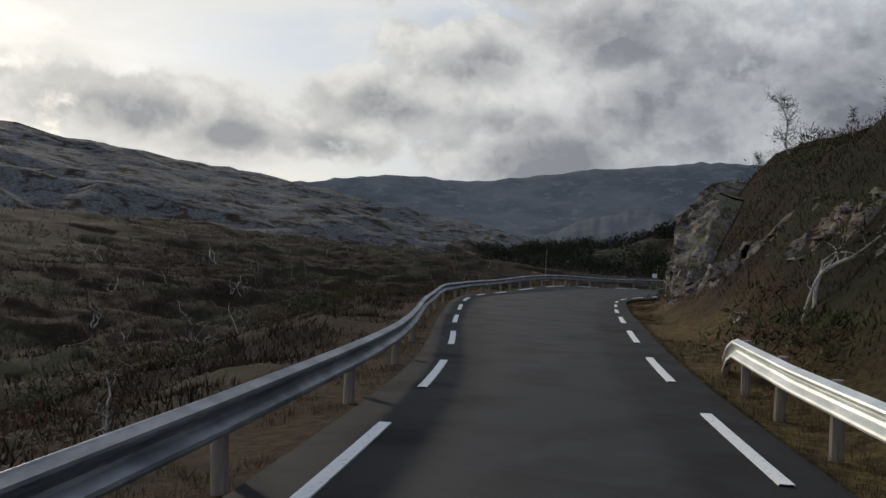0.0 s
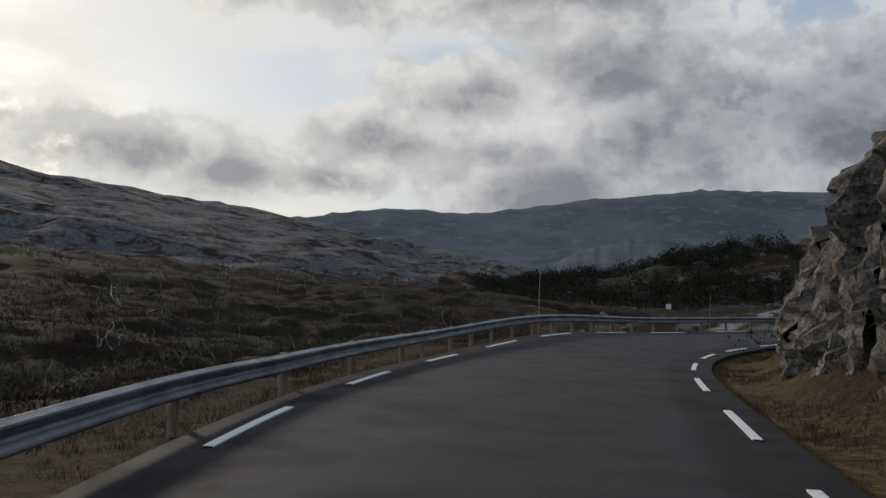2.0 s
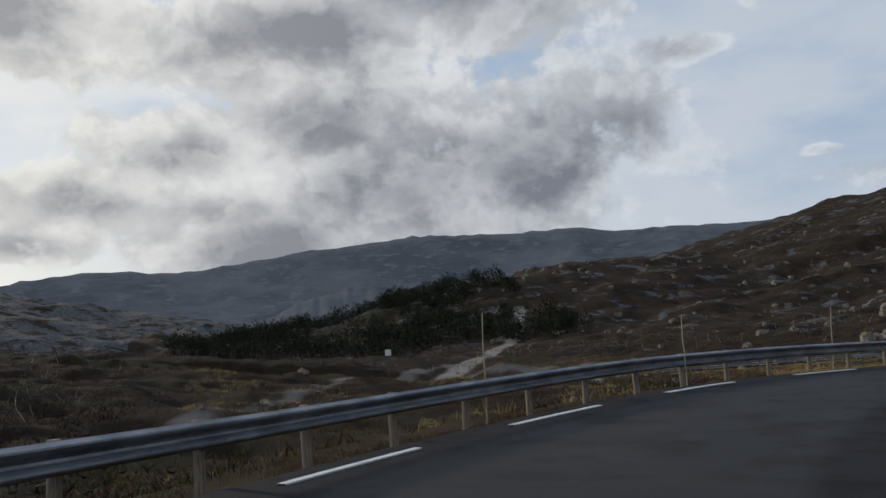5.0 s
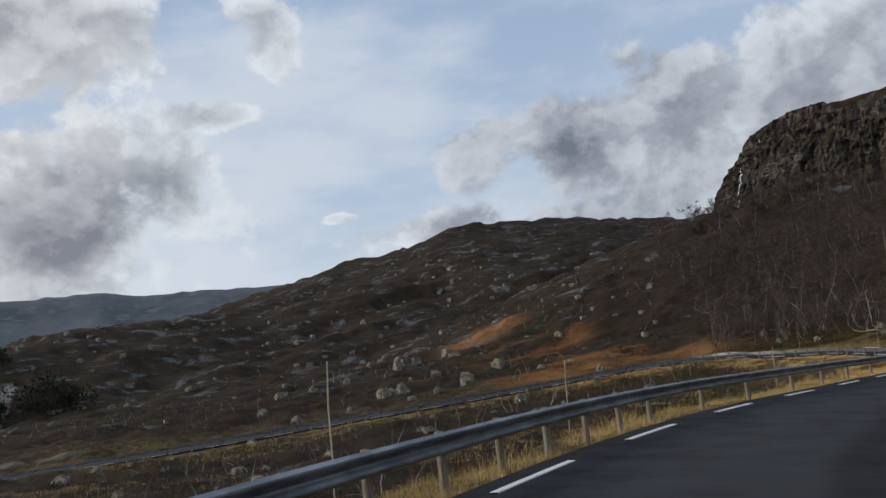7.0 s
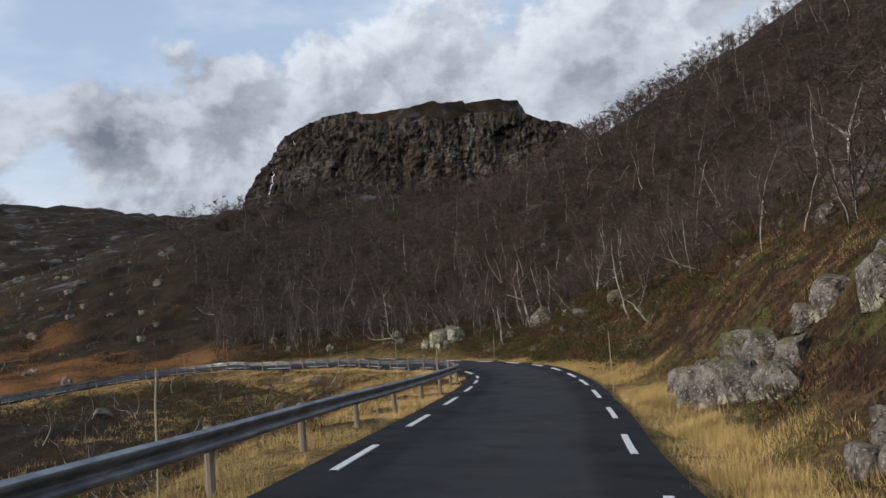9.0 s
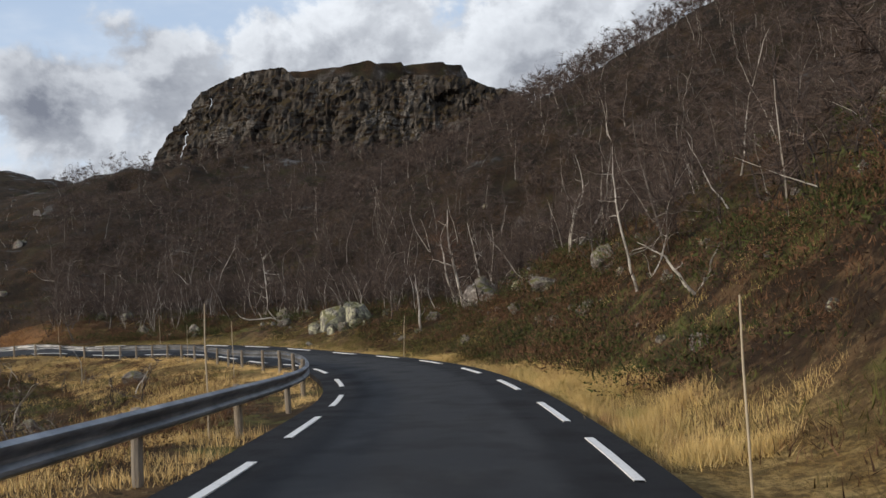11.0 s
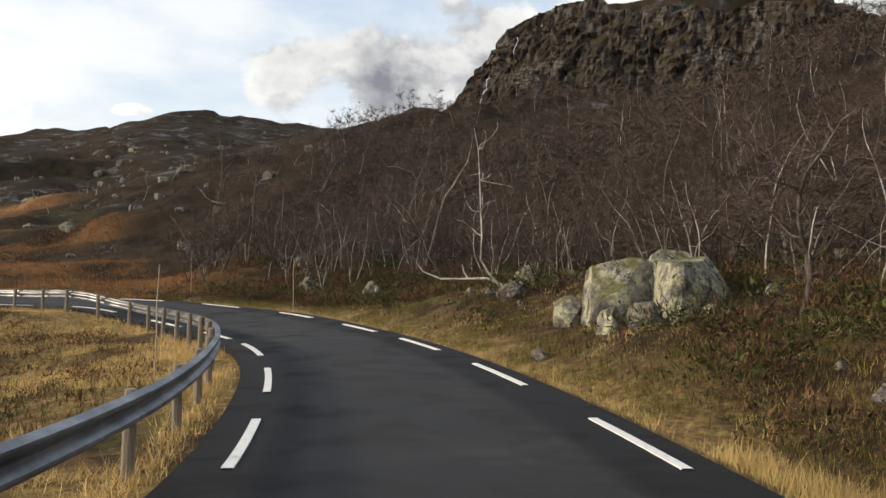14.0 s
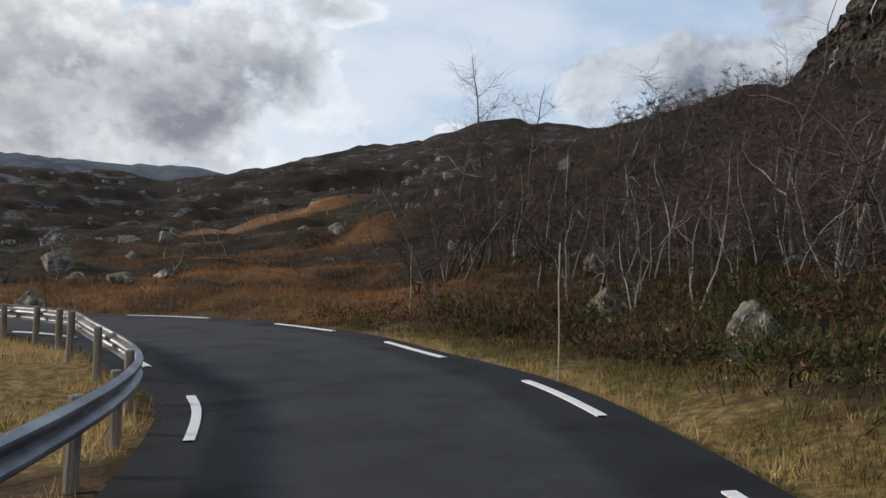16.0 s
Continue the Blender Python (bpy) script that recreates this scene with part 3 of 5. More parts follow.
far_range("backdrop", [(-75, 280, 3400), (-37, 282, 3300), (-30, 286, 3200), (-26.4, 284, 3200), (-23.7, 306, 3150), (-21, 300, 3150), (-17.2, 298, 3150), (-13.4, 304, 3100), (-9.4, 284, 3100), (-6.2, 274, 3100), (-0.2, 224, 3100), (1.3, 215, 3100), (7.8, 227, 3100), (12.7, 193, 3100), (15.6, 181, 3100), (40, 150, 3100), (70, 160, 3100)], "distant mountain range under cloud with a blue-grey haze glow", FAR)
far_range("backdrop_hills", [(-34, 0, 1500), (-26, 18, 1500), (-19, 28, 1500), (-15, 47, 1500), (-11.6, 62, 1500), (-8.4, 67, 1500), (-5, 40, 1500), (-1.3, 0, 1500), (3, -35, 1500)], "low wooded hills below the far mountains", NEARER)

# ---- road surface and lines ----
across = np.linspace(0, 1, 25)
rl, rr = road_at(0.5, 0, 1), road_at(0.45, 0, -1)
pts = rl[:, None] * (1 - across[None, :, None]) + rr[:, None] * across[None, :, None]
pts[:, :, 2] += 0.02 * (1 - (2 * across - 1) ** 2)[None]
skirt_l, skirt_r = rl.copy(), rr.copy()
skirt_l[:, 2] -= 0.14
skirt_r[:, 2] -= 0.14
me = grid_mesh("road", np.concatenate([skirt_l[:, None], pts, skirt_r[:, None]], 1)[:, ::-1], ASPHALT, False)
wide = np.linalg.norm(rl - rr, axis=1)
edge = np.minimum(across, 1 - across)[None] * wide[:, None]
point_attr(me, "edge", np.pad(edge, ((0, 0), (1, 1))))
road = tagged(new("road", me), "narrow dark asphalt road with fresh seams along its edges", "road", kind="structure")


def along(line):
    return np.r_[0, np.cumsum(np.linalg.norm(np.diff(line[:, :2], axis=0), axis=1))]


def sample(line, s, at):
    return np.stack([np.interp(at, s, line[:, k]) for k in range(3)], 1)


def edge_dashes(side, starts):
    inner, outer = road_at(-0.06, 0.024, side), road_at(0.06, 0.024, side)
    s = along(road_at(0, 0, side))
    for k in starts:
        if k + 3 > s[-1]:
            break
        at = np.linspace(max(k, 0.1), k + 3.0, 7)
        a, b = sample(inner, s, at), sample(outer, s, at)
        low_a, low_b = a - (0, 0, 0.03), b - (0, 0, 0.03)
        ring = np.stack([low_a, a, b, low_b], 1)
        me = grid_mesh("edge_dash", ring[:, ::-1] if side < 0 else ring, PAINT, False)
        ob = new("edge_dash", me)
        ob.parent = road


LEFT_DASHES = [4.0, 10.0, 16.0, 22.0, 27.7, 33.1, 38.7, 44.3, 49.8, 55.3, 61.5, 68.1, 74.3, 79.8, 85.5, 91.1, 96.7, 102.3, 108.2, 113.9, 119.8, 126.0, 132.4, 138.9, 145.2, 151.4, 157.0, 162.2, 167.3, 173.1, 179.0, 185.4, 191.8, 197.2, 202.3, 207.0, 212.9, 218.0] + [223.8 + 5.9 * k for k in range(40)]
RIGHT_DASHES = [5.5, 11.5, 17.5, 23.5, 29.2, 34.7, 40.4, 46.1, 51.7, 57.6, 63.7, 69.4, 75.0, 80.2, 85.1, 90.7, 96.4, 102.0, 107.7, 113.3, 119.3, 126.4, 133.3, 139.8, 145.8, 151.0, 155.8, 161.6, 167.4, 173.8, 179.9, 185.9, 192.0, 197.5, 202.7, 209.0, 214.9, 221.2] + [227.2 + 6.0 * k for k in range(36)]
edge_dashes(1, LEFT_DASHES)
edge_dashes(-1, RIGHT_DASHES)

# ---- guard rails ----
BEAM_PROFILE = [(0.000, 0.310), (0.018, 0.300), (0.078, 0.275), (0.083, 0.255), (0.078, 0.230), (0.012, 0.185), (0.004, 0.155), (0.012, 0.125), (0.078, 0.080), (0.083, 0.055), (0.078, 0.035), (0.018, 0.010), (0.000, 0.000)]


def beam_mesh(line, left, face, steel):
    """A steel beam with two waves, 3 mm thick, along a short line; face: the side that its waves point to (1 left, -1 right)."""
    prof = np.array(BEAM_PROFILE)
    rows = []
    for p, n in zip(line, left):
        ring = [(*(p[:2] + face * n * u), p[2] + v) for u, v in prof] + [(*(p[:2] + face * n * (u - 0.006)), p[2] + v) for u, v in prof[::-1]]
        rows.append(ring + [ring[0]])
    pts = np.array(rows)
    return grid_mesh("beam", pts if face < 0 else pts[:, ::-1], steel, False)


def post_mesh(height, r, seed):
    """A round wooden post with a chamfered top."""
    rng = random.Random(seed)
    bm = bmesh.new()
    rings = []
    for z, k in ((-0.5, 1.03), (0.0, 1.02), (height * 0.5, 1.0), (height - 0.02, 0.98), (height, 0.84)):
        dx, dy = rng.uniform(-0.006, 0.006), rng.uniform(-0.006, 0.006)
        rings.append([bm.verts.new((r * k * math.cos(a) + dx, r * k * math.sin(a) + dy, z)) for a in (i * math.tau / 9 for i in range(9))])
    for lo, hi in zip(rings[:-1], rings[1:]):
        for i in range(9):
            bm.faces.new((lo[i], lo[(i + 1) % 9], hi[(i + 1) % 9], hi[i]))
    bm.faces.new(rings[-1])
    me = bpy.data.meshes.new("post")
    bm.to_mesh(me)
    bm.free()
    me.materials.append(WOOD)
    return me


POSTS = [post_mesh(0.72, 0.066, k) for k in range(4)]
RAIL_TOP = 0.71


def guard_rail(label, side, outside, s0, s1, posts, steel):
    """A rail with its beams and posts; outside: metres along the edge line and metres outside it there; posts: metres along it."""
    s = along(road_at(0, 0, side))
    far_out = np.array(outside, float)
    base = road_at(np.interp(s, far_out[:, 0], far_out[:, 1]), 0, side)
    base[:, 2] += np.interp(s, far_out[:, 0], far_out[:, 2])
    thing = tagged(new("guard_rail"), label, "guard rail", "guard rails along the road")
    mid = sample(base, s, [(s0 + s1) / 2])[0]
    thing.location = mid
    left_all = sides(base)
    a = s0
    while a < s1 - 0.5:
        b = min(a + 4.0, s1)
        at = np.linspace(a, b + 0.12, 7)
        p = sample(base, s, at)
        n = np.stack([np.interp(at, s, left_all[:, k]) for k in range(2)], 1)
        p[:, 2] += RAIL_TOP - 0.31
        p[:, :2] += n * (0.004 if int(a / 4) % 2 else 0.0)
        ob = new("beam", beam_mesh(p - mid, n, -side, steel))
        ob.parent = thing
        a += 4.0
    if s1 < 100:
        at = np.linspace(s1, s1 + 1.5, 6)
        p = sample(base, s, at)
        n = np.stack([np.interp(at, s, left_all[:, k]) for k in range(2)], 1)
        p[:, 2] += RAIL_TOP - 0.31 - np.linspace(0, 0.62, 6)
        p[:, :2] += side * n * np.linspace(0, 0.35, 6)[:, None]
        ob = tagged(new("terminal", beam_mesh(p - mid, n, -side, steel)), "steel beam end turned down into the ground")
        ob.parent = thing
    for k, at in enumerate(posts):
        p = sample(base, s, [at])[0]
        n = np.array([np.interp(at, s, left_all[:, j]) for j in range(2)])
        ob = new("post", POSTS[k % 4])
        ob.parent = thing
        p[:2] += side * n * 0.085
        ob.location = Vector(p - mid) - Vector((0, 0, 0.12 if at < 60 and side > 0 else 0.0))
        ob.rotation_euler = (random.uniform(-0.03, 0.03), random.uniform(-0.03, 0.03), random.uniform(0, 6))
    return thing


LEFT_POSTS = [*np.arange(0.5, 70, 4.0), 70.4, 73.0, *np.arange(74.9, 126, 2.0), 128.9, 133.0, 137.9, 142.2, 146.4, 150.8, 155.1, 159.5, 163.8, 168.2, 172.1, 175.8, 179.9, 183.9, 187.9, 192.3, 195.0, *np.arange(197.2, 330, 2.05)]
LEFT_OUT = [(0, 0.60, -0.08), (28, 0.66, -0.08), (45, 0.85, -0.10), (56, 0.82, -0.10), (60, 0.80, -0.15), (66, 0.74, -0.08), (75, 0.66, 0), (105, 1.0, 0), (130, 1.25, 0), (145, 1.35, 0), (168, 0.92, 0), (192, 0.95, 0), (204, 0.98, 0), (213, 0.76, 0), (400, 0.76, 0)]
guard_rail("long galvanised steel guard rail on weathered wooden posts", 1, LEFT_OUT, 0.5, 330.0, LEFT_POSTS, STEEL)
guard_rail("short bright guard rail on wooden posts beside the rock", -1, [(0, 0.85, -0.1), (32, 0.85, -0.1), (35.6, 0.98, -0.1), (36.6, 1.12, -0.52), (400, 1.12, -0.52)], 0.5, 36.6, [*np.arange(0.9, 36, 2.0)], NEW_STEEL)

# ---- vegetation ----
AX, AY = gx[:, 0], gy[0, :]


def ground_at(x, y):
    """The ground's height at places, from its own sheet."""
    x, y = np.asarray(x, float), np.asarray(y, float)
    i, j = np.clip(np.searchsorted(AX, x) - 1, 0, len(AX) - 2), np.clip(np.searchsorted(AY, y) - 1, 0, len(AY) - 2)
    u, v = (x - AX[i]) / (AX[i + 1] - AX[i]), (y - AY[j]) / (AY[j + 1] - AY[j])
    return (gz[i, j] * (1 - u) + gz[i + 1, j] * u) * (1 - v) + (gz[i, j + 1] * (1 - u) + gz[i + 1, j + 1] * u) * v


def off_road(x, y):
    """Metres outside the edge line (negative on the road) and the side (positive left)."""
    d, i, lat = near_line(x, y, ROAD_LINE)
    return np.where(lat > 0, d - ROAD_LINE[i, 3], d - ROAD_LINE[i, 4]), lat


def mesh_of(name, verts, faces, mats, slot=None, smooth=False):
    """A mesh from triangles."""
    verts, faces = np.asarray(verts, np.float32), np.asarray(faces, np.int32)
    me = bpy.data.meshes.new(name)
    me.vertices.add(len(verts))
    me.vertices.foreach_set("co", verts.ravel())
    me.loops.add(faces.size)
    me.loops.foreach_set("vertex_index", faces.ravel())
    me.polygons.add(len(faces))
    me.polygons.foreach_set("loop_start", np.arange(0, faces.size, 3, dtype=np.int32))
    me.polygons.foreach_set("loop_total", np.full(len(faces), 3, dtype=np.int32))
    for m in mats:
        me.materials.append(m)
    if slot is not None:
        me.polygons.foreach_set("material_index", np.asarray(slot, np.int32))
    me.update(calc_edges=True)
    me.polygons.foreach_set("use_smooth", np.full(len(faces), smooth))
    return me


def tube(path, radii, n):
    """Triangles of a tapering tube along a path."""
    path = np.asarray(path, float)
    t = np.gradient(path, axis=0)
    t /= np.linalg.norm(t, axis=1)[:, None] + 1e-9
    a = np.cross(t, (0.31, 0.17, 0.93) if abs(t[0, 2]) < 0.9 else (1, 0.1, 0))
    a /= np.linalg.norm(a, axis=1)[:, None]
    b = np.cross(t, a)
    ang = np.arange(n) * math.tau / n
    v = path[:, None] + np.asarray(radii)[:, None, None] * (a[:, None] * np.cos(ang)[None, :, None] + b[:, None] * np.sin(ang)[None, :, None])
    i = np.arange(len(path) * n).reshape(len(path), n)
    q, r = i[:-1], np.roll(i[:-1], -1, 1)
    p, o = i[1:], np.roll(i[1:], -1, 1)
    f = np.concatenate([np.stack([q, r, o], -1).reshape(-1, 3), np.stack([q, o, p], -1).reshape(-1, 3)])
    return v.reshape(-1, 3), f


class Soup:
    """Triangles that are gathered into one mesh."""

    def __init__(self):
        self.v, self.f, self.n = [], [], 0

    def add(self, v, f):
        self.v.append(np.asarray(v, float)), self.f.append(np.asarray(f) + self.n)
        self.n += len(v)

    def arrays(self):
        return np.concatenate(self.v), np.concatenate(self.f)


def branch(rng, start, way, length, wander, n):
    """A crooked path from a place along a direction."""
    p, d, out = np.array(start, float), np.array(way, float), [np.array(start, float)]
    for _ in range(n):
        d = d + rng.normal(0, wander, 3)
        d[2] += 0.06
        d /= np.linalg.norm(d)
        p = p + d * length / n
        out.append(p.copy())
    return np.array(out)


def ribbon(soup, rng, base, way, length, width):
    """A thin bent twig of two flat pieces."""
    d = way / np.linalg.norm(way)
    bend = base + d * length * 0.5 + rng.normal(0, 0.06, 3) * length
    d2 = d + rng.normal(0, 0.35, 3)
    tip = bend + d2 * length * 0.5
    w = np.cross(d, rng.normal(0, 1, 3))
    w *= width / (np.linalg.norm(w) + 1e-9)
    soup.add([base - w, base + w, bend + w * 0.6, bend - w * 0.6, tip], [(0, 1, 2), (0, 2, 3), (3, 2, 4)])
    return bend, d2


def birch_soups(seed, height, lean, crook, radius, limbs, twigs, sides_n=6, thick=0.006, stems=1, segs=11):
    """A bare mountain birch: its stems, its limbs one by one, and its fine twigs."""
    rng = np.random.default_rng(seed)
    stem_soup, limb_list, fine = Soup(), [], Soup()
    ends = []
    turn = rng.uniform(0, math.tau)
    for j in range(stems):
        a = turn + math.tau * j / stems + rng.normal(0, 0.3)
        spread = 0.0 if stems == 1 else rng.uniform(0.18, 0.42)
        way = np.array([rng.normal(0, lean) + spread * math.cos(a), rng.normal(0, lean) + spread * math.sin(a), 1.0])
        tall = height * (1.0 if j == 0 else rng.uniform(0.6, 0.95))
        stem = branch(rng, (0.05 * j * math.cos(a), 0.05 * j * math.sin(a), -0.15), way / np.linalg.norm(way), tall, crook, segs)
        taper = radius * (1.0 if j == 0 else 0.8) * (np.linspace(1, 0.10, segs + 1) ** 0.85) * np.r_[1.25, np.ones(segs)]
        stem_soup.add(*tube(stem, taper, sides_n))
        ends.append(stem[segs // 2:])
        for k in range(max(1, limbs // stems)):
            at = rng.uniform(0.22, 0.93)
            i = min(int(at * segs), segs - 1)
            b = rng.uniform(0, math.tau)
            up_way = np.array([math.cos(b), math.sin(b), rng.uniform(0.15, 1.0)])
            length = tall * rng.uniform(0.18, 0.42) * (1.15 - 0.65 * at)
            path = branch(rng, stem[i], up_way / np.linalg.norm(up_way), length, crook * 1.4 + 0.16, 5)
            keep = [0, 2, 5] if sides_n < 4 else [0, 1, 2, 3, 4, 5]
            limb_list.append(tube(path[keep], np.maximum(taper[i] * np.linspace(0.55, 0.10, 6)[keep], 0.004), max(3, sides_n - 2)))
            ends += [path, path[2:]]
    for k in range(twigs):
        e = ends[rng.integers(len(ends))]
        i = rng.integers(1, len(e))
        base = e[i] + (e[i - 1] - e[i]) * rng.uniform()
        a = rng.uniform(0, math.tau)
        way = np.array([math.cos(a), math.sin(a), rng.uniform(-0.15, 1.2)])
        length = height * rng.uniform(0.08, 0.20)
        if sides_n < 4:
            d = way / np.linalg.norm(way) + rng.normal(0, 0.2, 3)
            w = np.cross(d, rng.normal(0, 1, 3))
            w *= thick / (np.linalg.norm(w) + 1e-9)
            fine.add([base - w, base + w, base + d * length], [(0, 1, 2)])
            continue
        bend, d2 = ribbon(fine, rng, base, way, length, thick)
        if sides_n > 4:
            ribbon(fine, rng, bend, d2 + rng.normal(0, 0.6, 3), length * 0.5, thick * 0.6)
    return stem_soup.arrays(), limb_list, fine.arrays()


def bush_soup(seed, wide, tall, n, leaf, slim=0.28):
    """A dense bush or crown: small leaves on several overlapping lobes."""
    rng = np.random.default_rng(seed)
    lobes = [(rng.normal(0, 0.28, 2) * wide, rng.uniform(0.25, 0.65) * tall, rng.uniform(0.35, 0.62)) for _ in range(7)]
    pick = rng.integers(7, size=n)
    d = rng.normal(0, 1, (n, 3))
    d /= np.linalg.norm(d, axis=1)[:, None]
    d *= rng.uniform(0.65, 1.05, n)[:, None]
    c = np.array([(*lobes[k][0], lobes[k][1]) for k in pick])
    r = np.array([lobes[k][2] for k in pick])
    p = c + d * np.stack([r * wide * 0.55, r * wide * 0.55, r * tall * 0.62], 1)
    p[:, 2] = np.maximum(p[:, 2], 0.02)
    a, b = rng.normal(0, 1, (n, 3)), d + rng.normal(0, 0.5, (n, 3)) + (0, 0, 0.5)
    v = np.stack([p, p + a * leaf * slim, p + b * leaf], 1).reshape(-1, 3)
    return v, np.arange(3 * n).reshape(-1, 3)


def bark_material(name, worst):
    k = Mat(name, 0.8)
    marks = k.step(k.noise(7, 5, 0.7, stretch=(1.2, 1.2, 7)), 0.54, 0.64)
    grey = k.step(k.noise(1.1, 5, 0.6), 0.36, 0.62)
    pale = k.mix(grey, (0.20, 0.18, 0.16), (0.60, 0.57, 0.52))
    dull = k.mix(grey, (0.055, 0.045, 0.040), (0.20, 0.175, 0.155))
    k.colour(k.mix(marks, k.mix(k.step(k.random(), worst, 0.95), dull, pale), (0.05, 0.045, 0.04)))
    return k.bump(marks, 0.4, 0.01).m


def twig_material():
    k = Mat("birch_twigs", 0.9, spec=0.1)
    k.colour(k.mix(k.island(), (0.042, 0.033, 0.029), (0.138, 0.104, 0.091)))
    return k.m


def far_bark_material(name, least):
    k = Mat(name, 0.85, spec=0.2)
    k.colour(k.mix(k.step(k.island(), least, 1.0), (0.034, 0.027, 0.025), (0.44, 0.41, 0.37)))
    return k.m


def leaf_material(name, low, high):
    k = Mat(name, 0.9, spec=0.1)
    k.colour(k.mix(k.island(), low, high))
    return k.m


BARK, PALE_BARK, DARK_BARK = bark_material("birch_bark", 0.74), bark_material("white_birch_bark", -1.5), bark_material("dark_birch_bark", 0.94)
TWIG, BARK_MIXED, SCRUB_BARK = twig_material(), far_bark_material("birch_bark_mixed", 0.84), far_bark_material("scrub_birch_bark", 0.45)
DARK_LEAF = leaf_material("dark_foliage", (0.010, 0.013, 0.008), (0.034, 0.038, 0.022))
JUNIPER = leaf_material("juniper_foliage", (0.014, 0.019, 0.008), (0.078, 0.088, 0.030))
BROWN_LEAF = leaf_material("brown_heather_foliage", (0.030, 0.018, 0.012), (0.17, 0.095, 0.055))
RUST_LEAF = leaf_material("rust_leaves", (0.06, 0.034, 0.024), (0.15, 0.088, 0.058))


def make_birch(label, seed, height, lean, crook, radius, limbs, twigs, where, stems=1, crown=None, bark=None):
    stem, limb_list, (tv, tf) = birch_soups(seed, height, lean, crook, radius, limbs, int(twigs * 1.5), stems=stems)
    tree = tagged(new("mountain_birch"), label, "tree", "bare birches")
    for name, (v, f), m in [("trunk", stem, bark or PALE_BARK)] + [("limb", piece, bark or PALE_BARK) for piece in limb_list] + [("crown", (tv, tf), crown or TWIG)]:
        ob = new(name, mesh_of(name, v, f, [m], smooth=name != "crown"))
        ob.parent = tree
    tree.location = where
    return tree


def on_ground(x, y, sink=0.05):
    return (x, y, float(ground_at(x, y)) - sink)


# birches that stand out, each at its own place
make_birch("crooked white birch with twisted limbs beside the guard rail", 5, 3.6, 0.12, 0.30, 0.06, 7, 70, on_ground(5.9, 15.4))
make_birch("slim pale birch stem beside the guard rail", 6, 2.4, 0.05, 0.15, 0.035, 4, 40, on_ground(5.6, 14.9))
make_birch("low twisted birch with broken pale limbs under the rock", 7, 1.6, 0.5, 0.4, 0.05, 6, 40, on_ground(5.6, 19.6))
make_birch("bare spreading birch on top of the rock", 8, 3.1, 0.1, 0.18, 0.05, 14, 240, on_ground(11.4, 33.5))
make_birch("small bare birch on top of the rock", 9, 1.8, 0.15, 0.2, 0.035, 10, 160, on_ground(12.5, 41.5))
make_birch("small bare birch on top of the rock", 10, 1.5, 0.15, 0.2, 0.03, 10, 160, on_ground(14.5, 35.5))
make_birch("slender white birch on the steep slope", 11, 4.9, 0.06, 0.12, 0.07, 10, 160, on_ground(72.2, 69.9), 1)
make_birch("tall twin-stemmed white birch on the slope", 12, 4.9, 0.03, 0.11, 0.055, 14, 260, on_ground(92.1, 78.2), 2)
make_birch("twisted white birch lying low over the slope", 13, 2.2, 0.6, 0.30, 0.06, 6, 80, on_ground(86.6, 77.0), 2)
make_birch("short broken white birch stem above the road", 14, 3.3, 0.03, 0.07, 0.08, 3, 16, on_ground(109.5, 88.9))
make_birch("leaning old birch with a few rust-brown leaves on the slope", 15, 6.2, 0.18, 0.14, 0.10, 16, 420, on_ground(111.9, 86.9), 2, RUST_LEAF)


def sweeping_birch(where):
    """A white birch that bends at its foot, with one long limb low over the ground."""
    rng = np.random.default_rng(161)
    tree = tagged(new("mountain_birch"), "slender white birch with a low sweeping limb over stones", "tree", "bare birches")
    away = np.array([-0.38, 0.92, 0.0])
    rise = np.array([0.0, 0.0, 1.0])
    trunk = np.array([away * a + rise * b for a, b in ((-0.1, -0.15), (0.15, 0.2), (0.55, 0.62), (0.82, 1.05), (0.80, 1.8), (0.86, 2.6), (0.92, 3.6), (1.0, 4.6), (1.15, 5.3))])
    low = np.array([away * a + rise * b for a, b in ((0.0, 0.20), (0.6, 0.44), (1.3, 0.40), (2.1, 0.38), (2.7, 0.60), (3.0, 1.0))])
    side = np.array([away * a + rise * b for a, b in ((1.2, 0.41), (1.35, 0.62), (1.42, 0.88))])
    pieces = [("trunk", tube(trunk, [0.062, 0.048, 0.038, 0.032, 0.027, 0.022, 0.017, 0.012, 0.006], 8)), ("limb", tube(low, [0.05, 0.045, 0.038, 0.03, 0.02, 0.009], 7)), ("limb", tube(side, [0.028, 0.022, 0.01], 5))]
    ends = [trunk[3:], low[3:]]
    for k in range(9):
        i = int(rng.integers(3, 8))
        a = rng.uniform(0, math.tau)
        path = branch(rng, trunk[i], np.array([math.cos(a), math.sin(a), 0.6]) / 1.17, rng.uniform(0.6, 1.5), 0.35, 5)
        pieces.append(("limb", tube(path, np.linspace(0.022, 0.005, 6), 5)))
        ends += [path, path]
    fine = Soup()
    for k in range(260):
        e = ends[rng.integers(len(ends))]
        i = rng.integers(1, len(e))
        a = rng.uniform(0, math.tau)
        ribbon(fine, rng, e[i] + (e[i - 1] - e[i]) * rng.uniform(), np.array([math.cos(a), math.sin(a), rng.uniform(-0.1, 1.0)]), rng.uniform(0.25, 0.7), 0.006)
    for name, (v, f) in pieces + [("crown", fine.arrays())]:
        ob = new(name, mesh_of(name, v, f, [TWIG if name == "crown" else PALE_BARK], smooth=name != "crown"))
        ob.parent = tree
    tree.location = where
    return tree


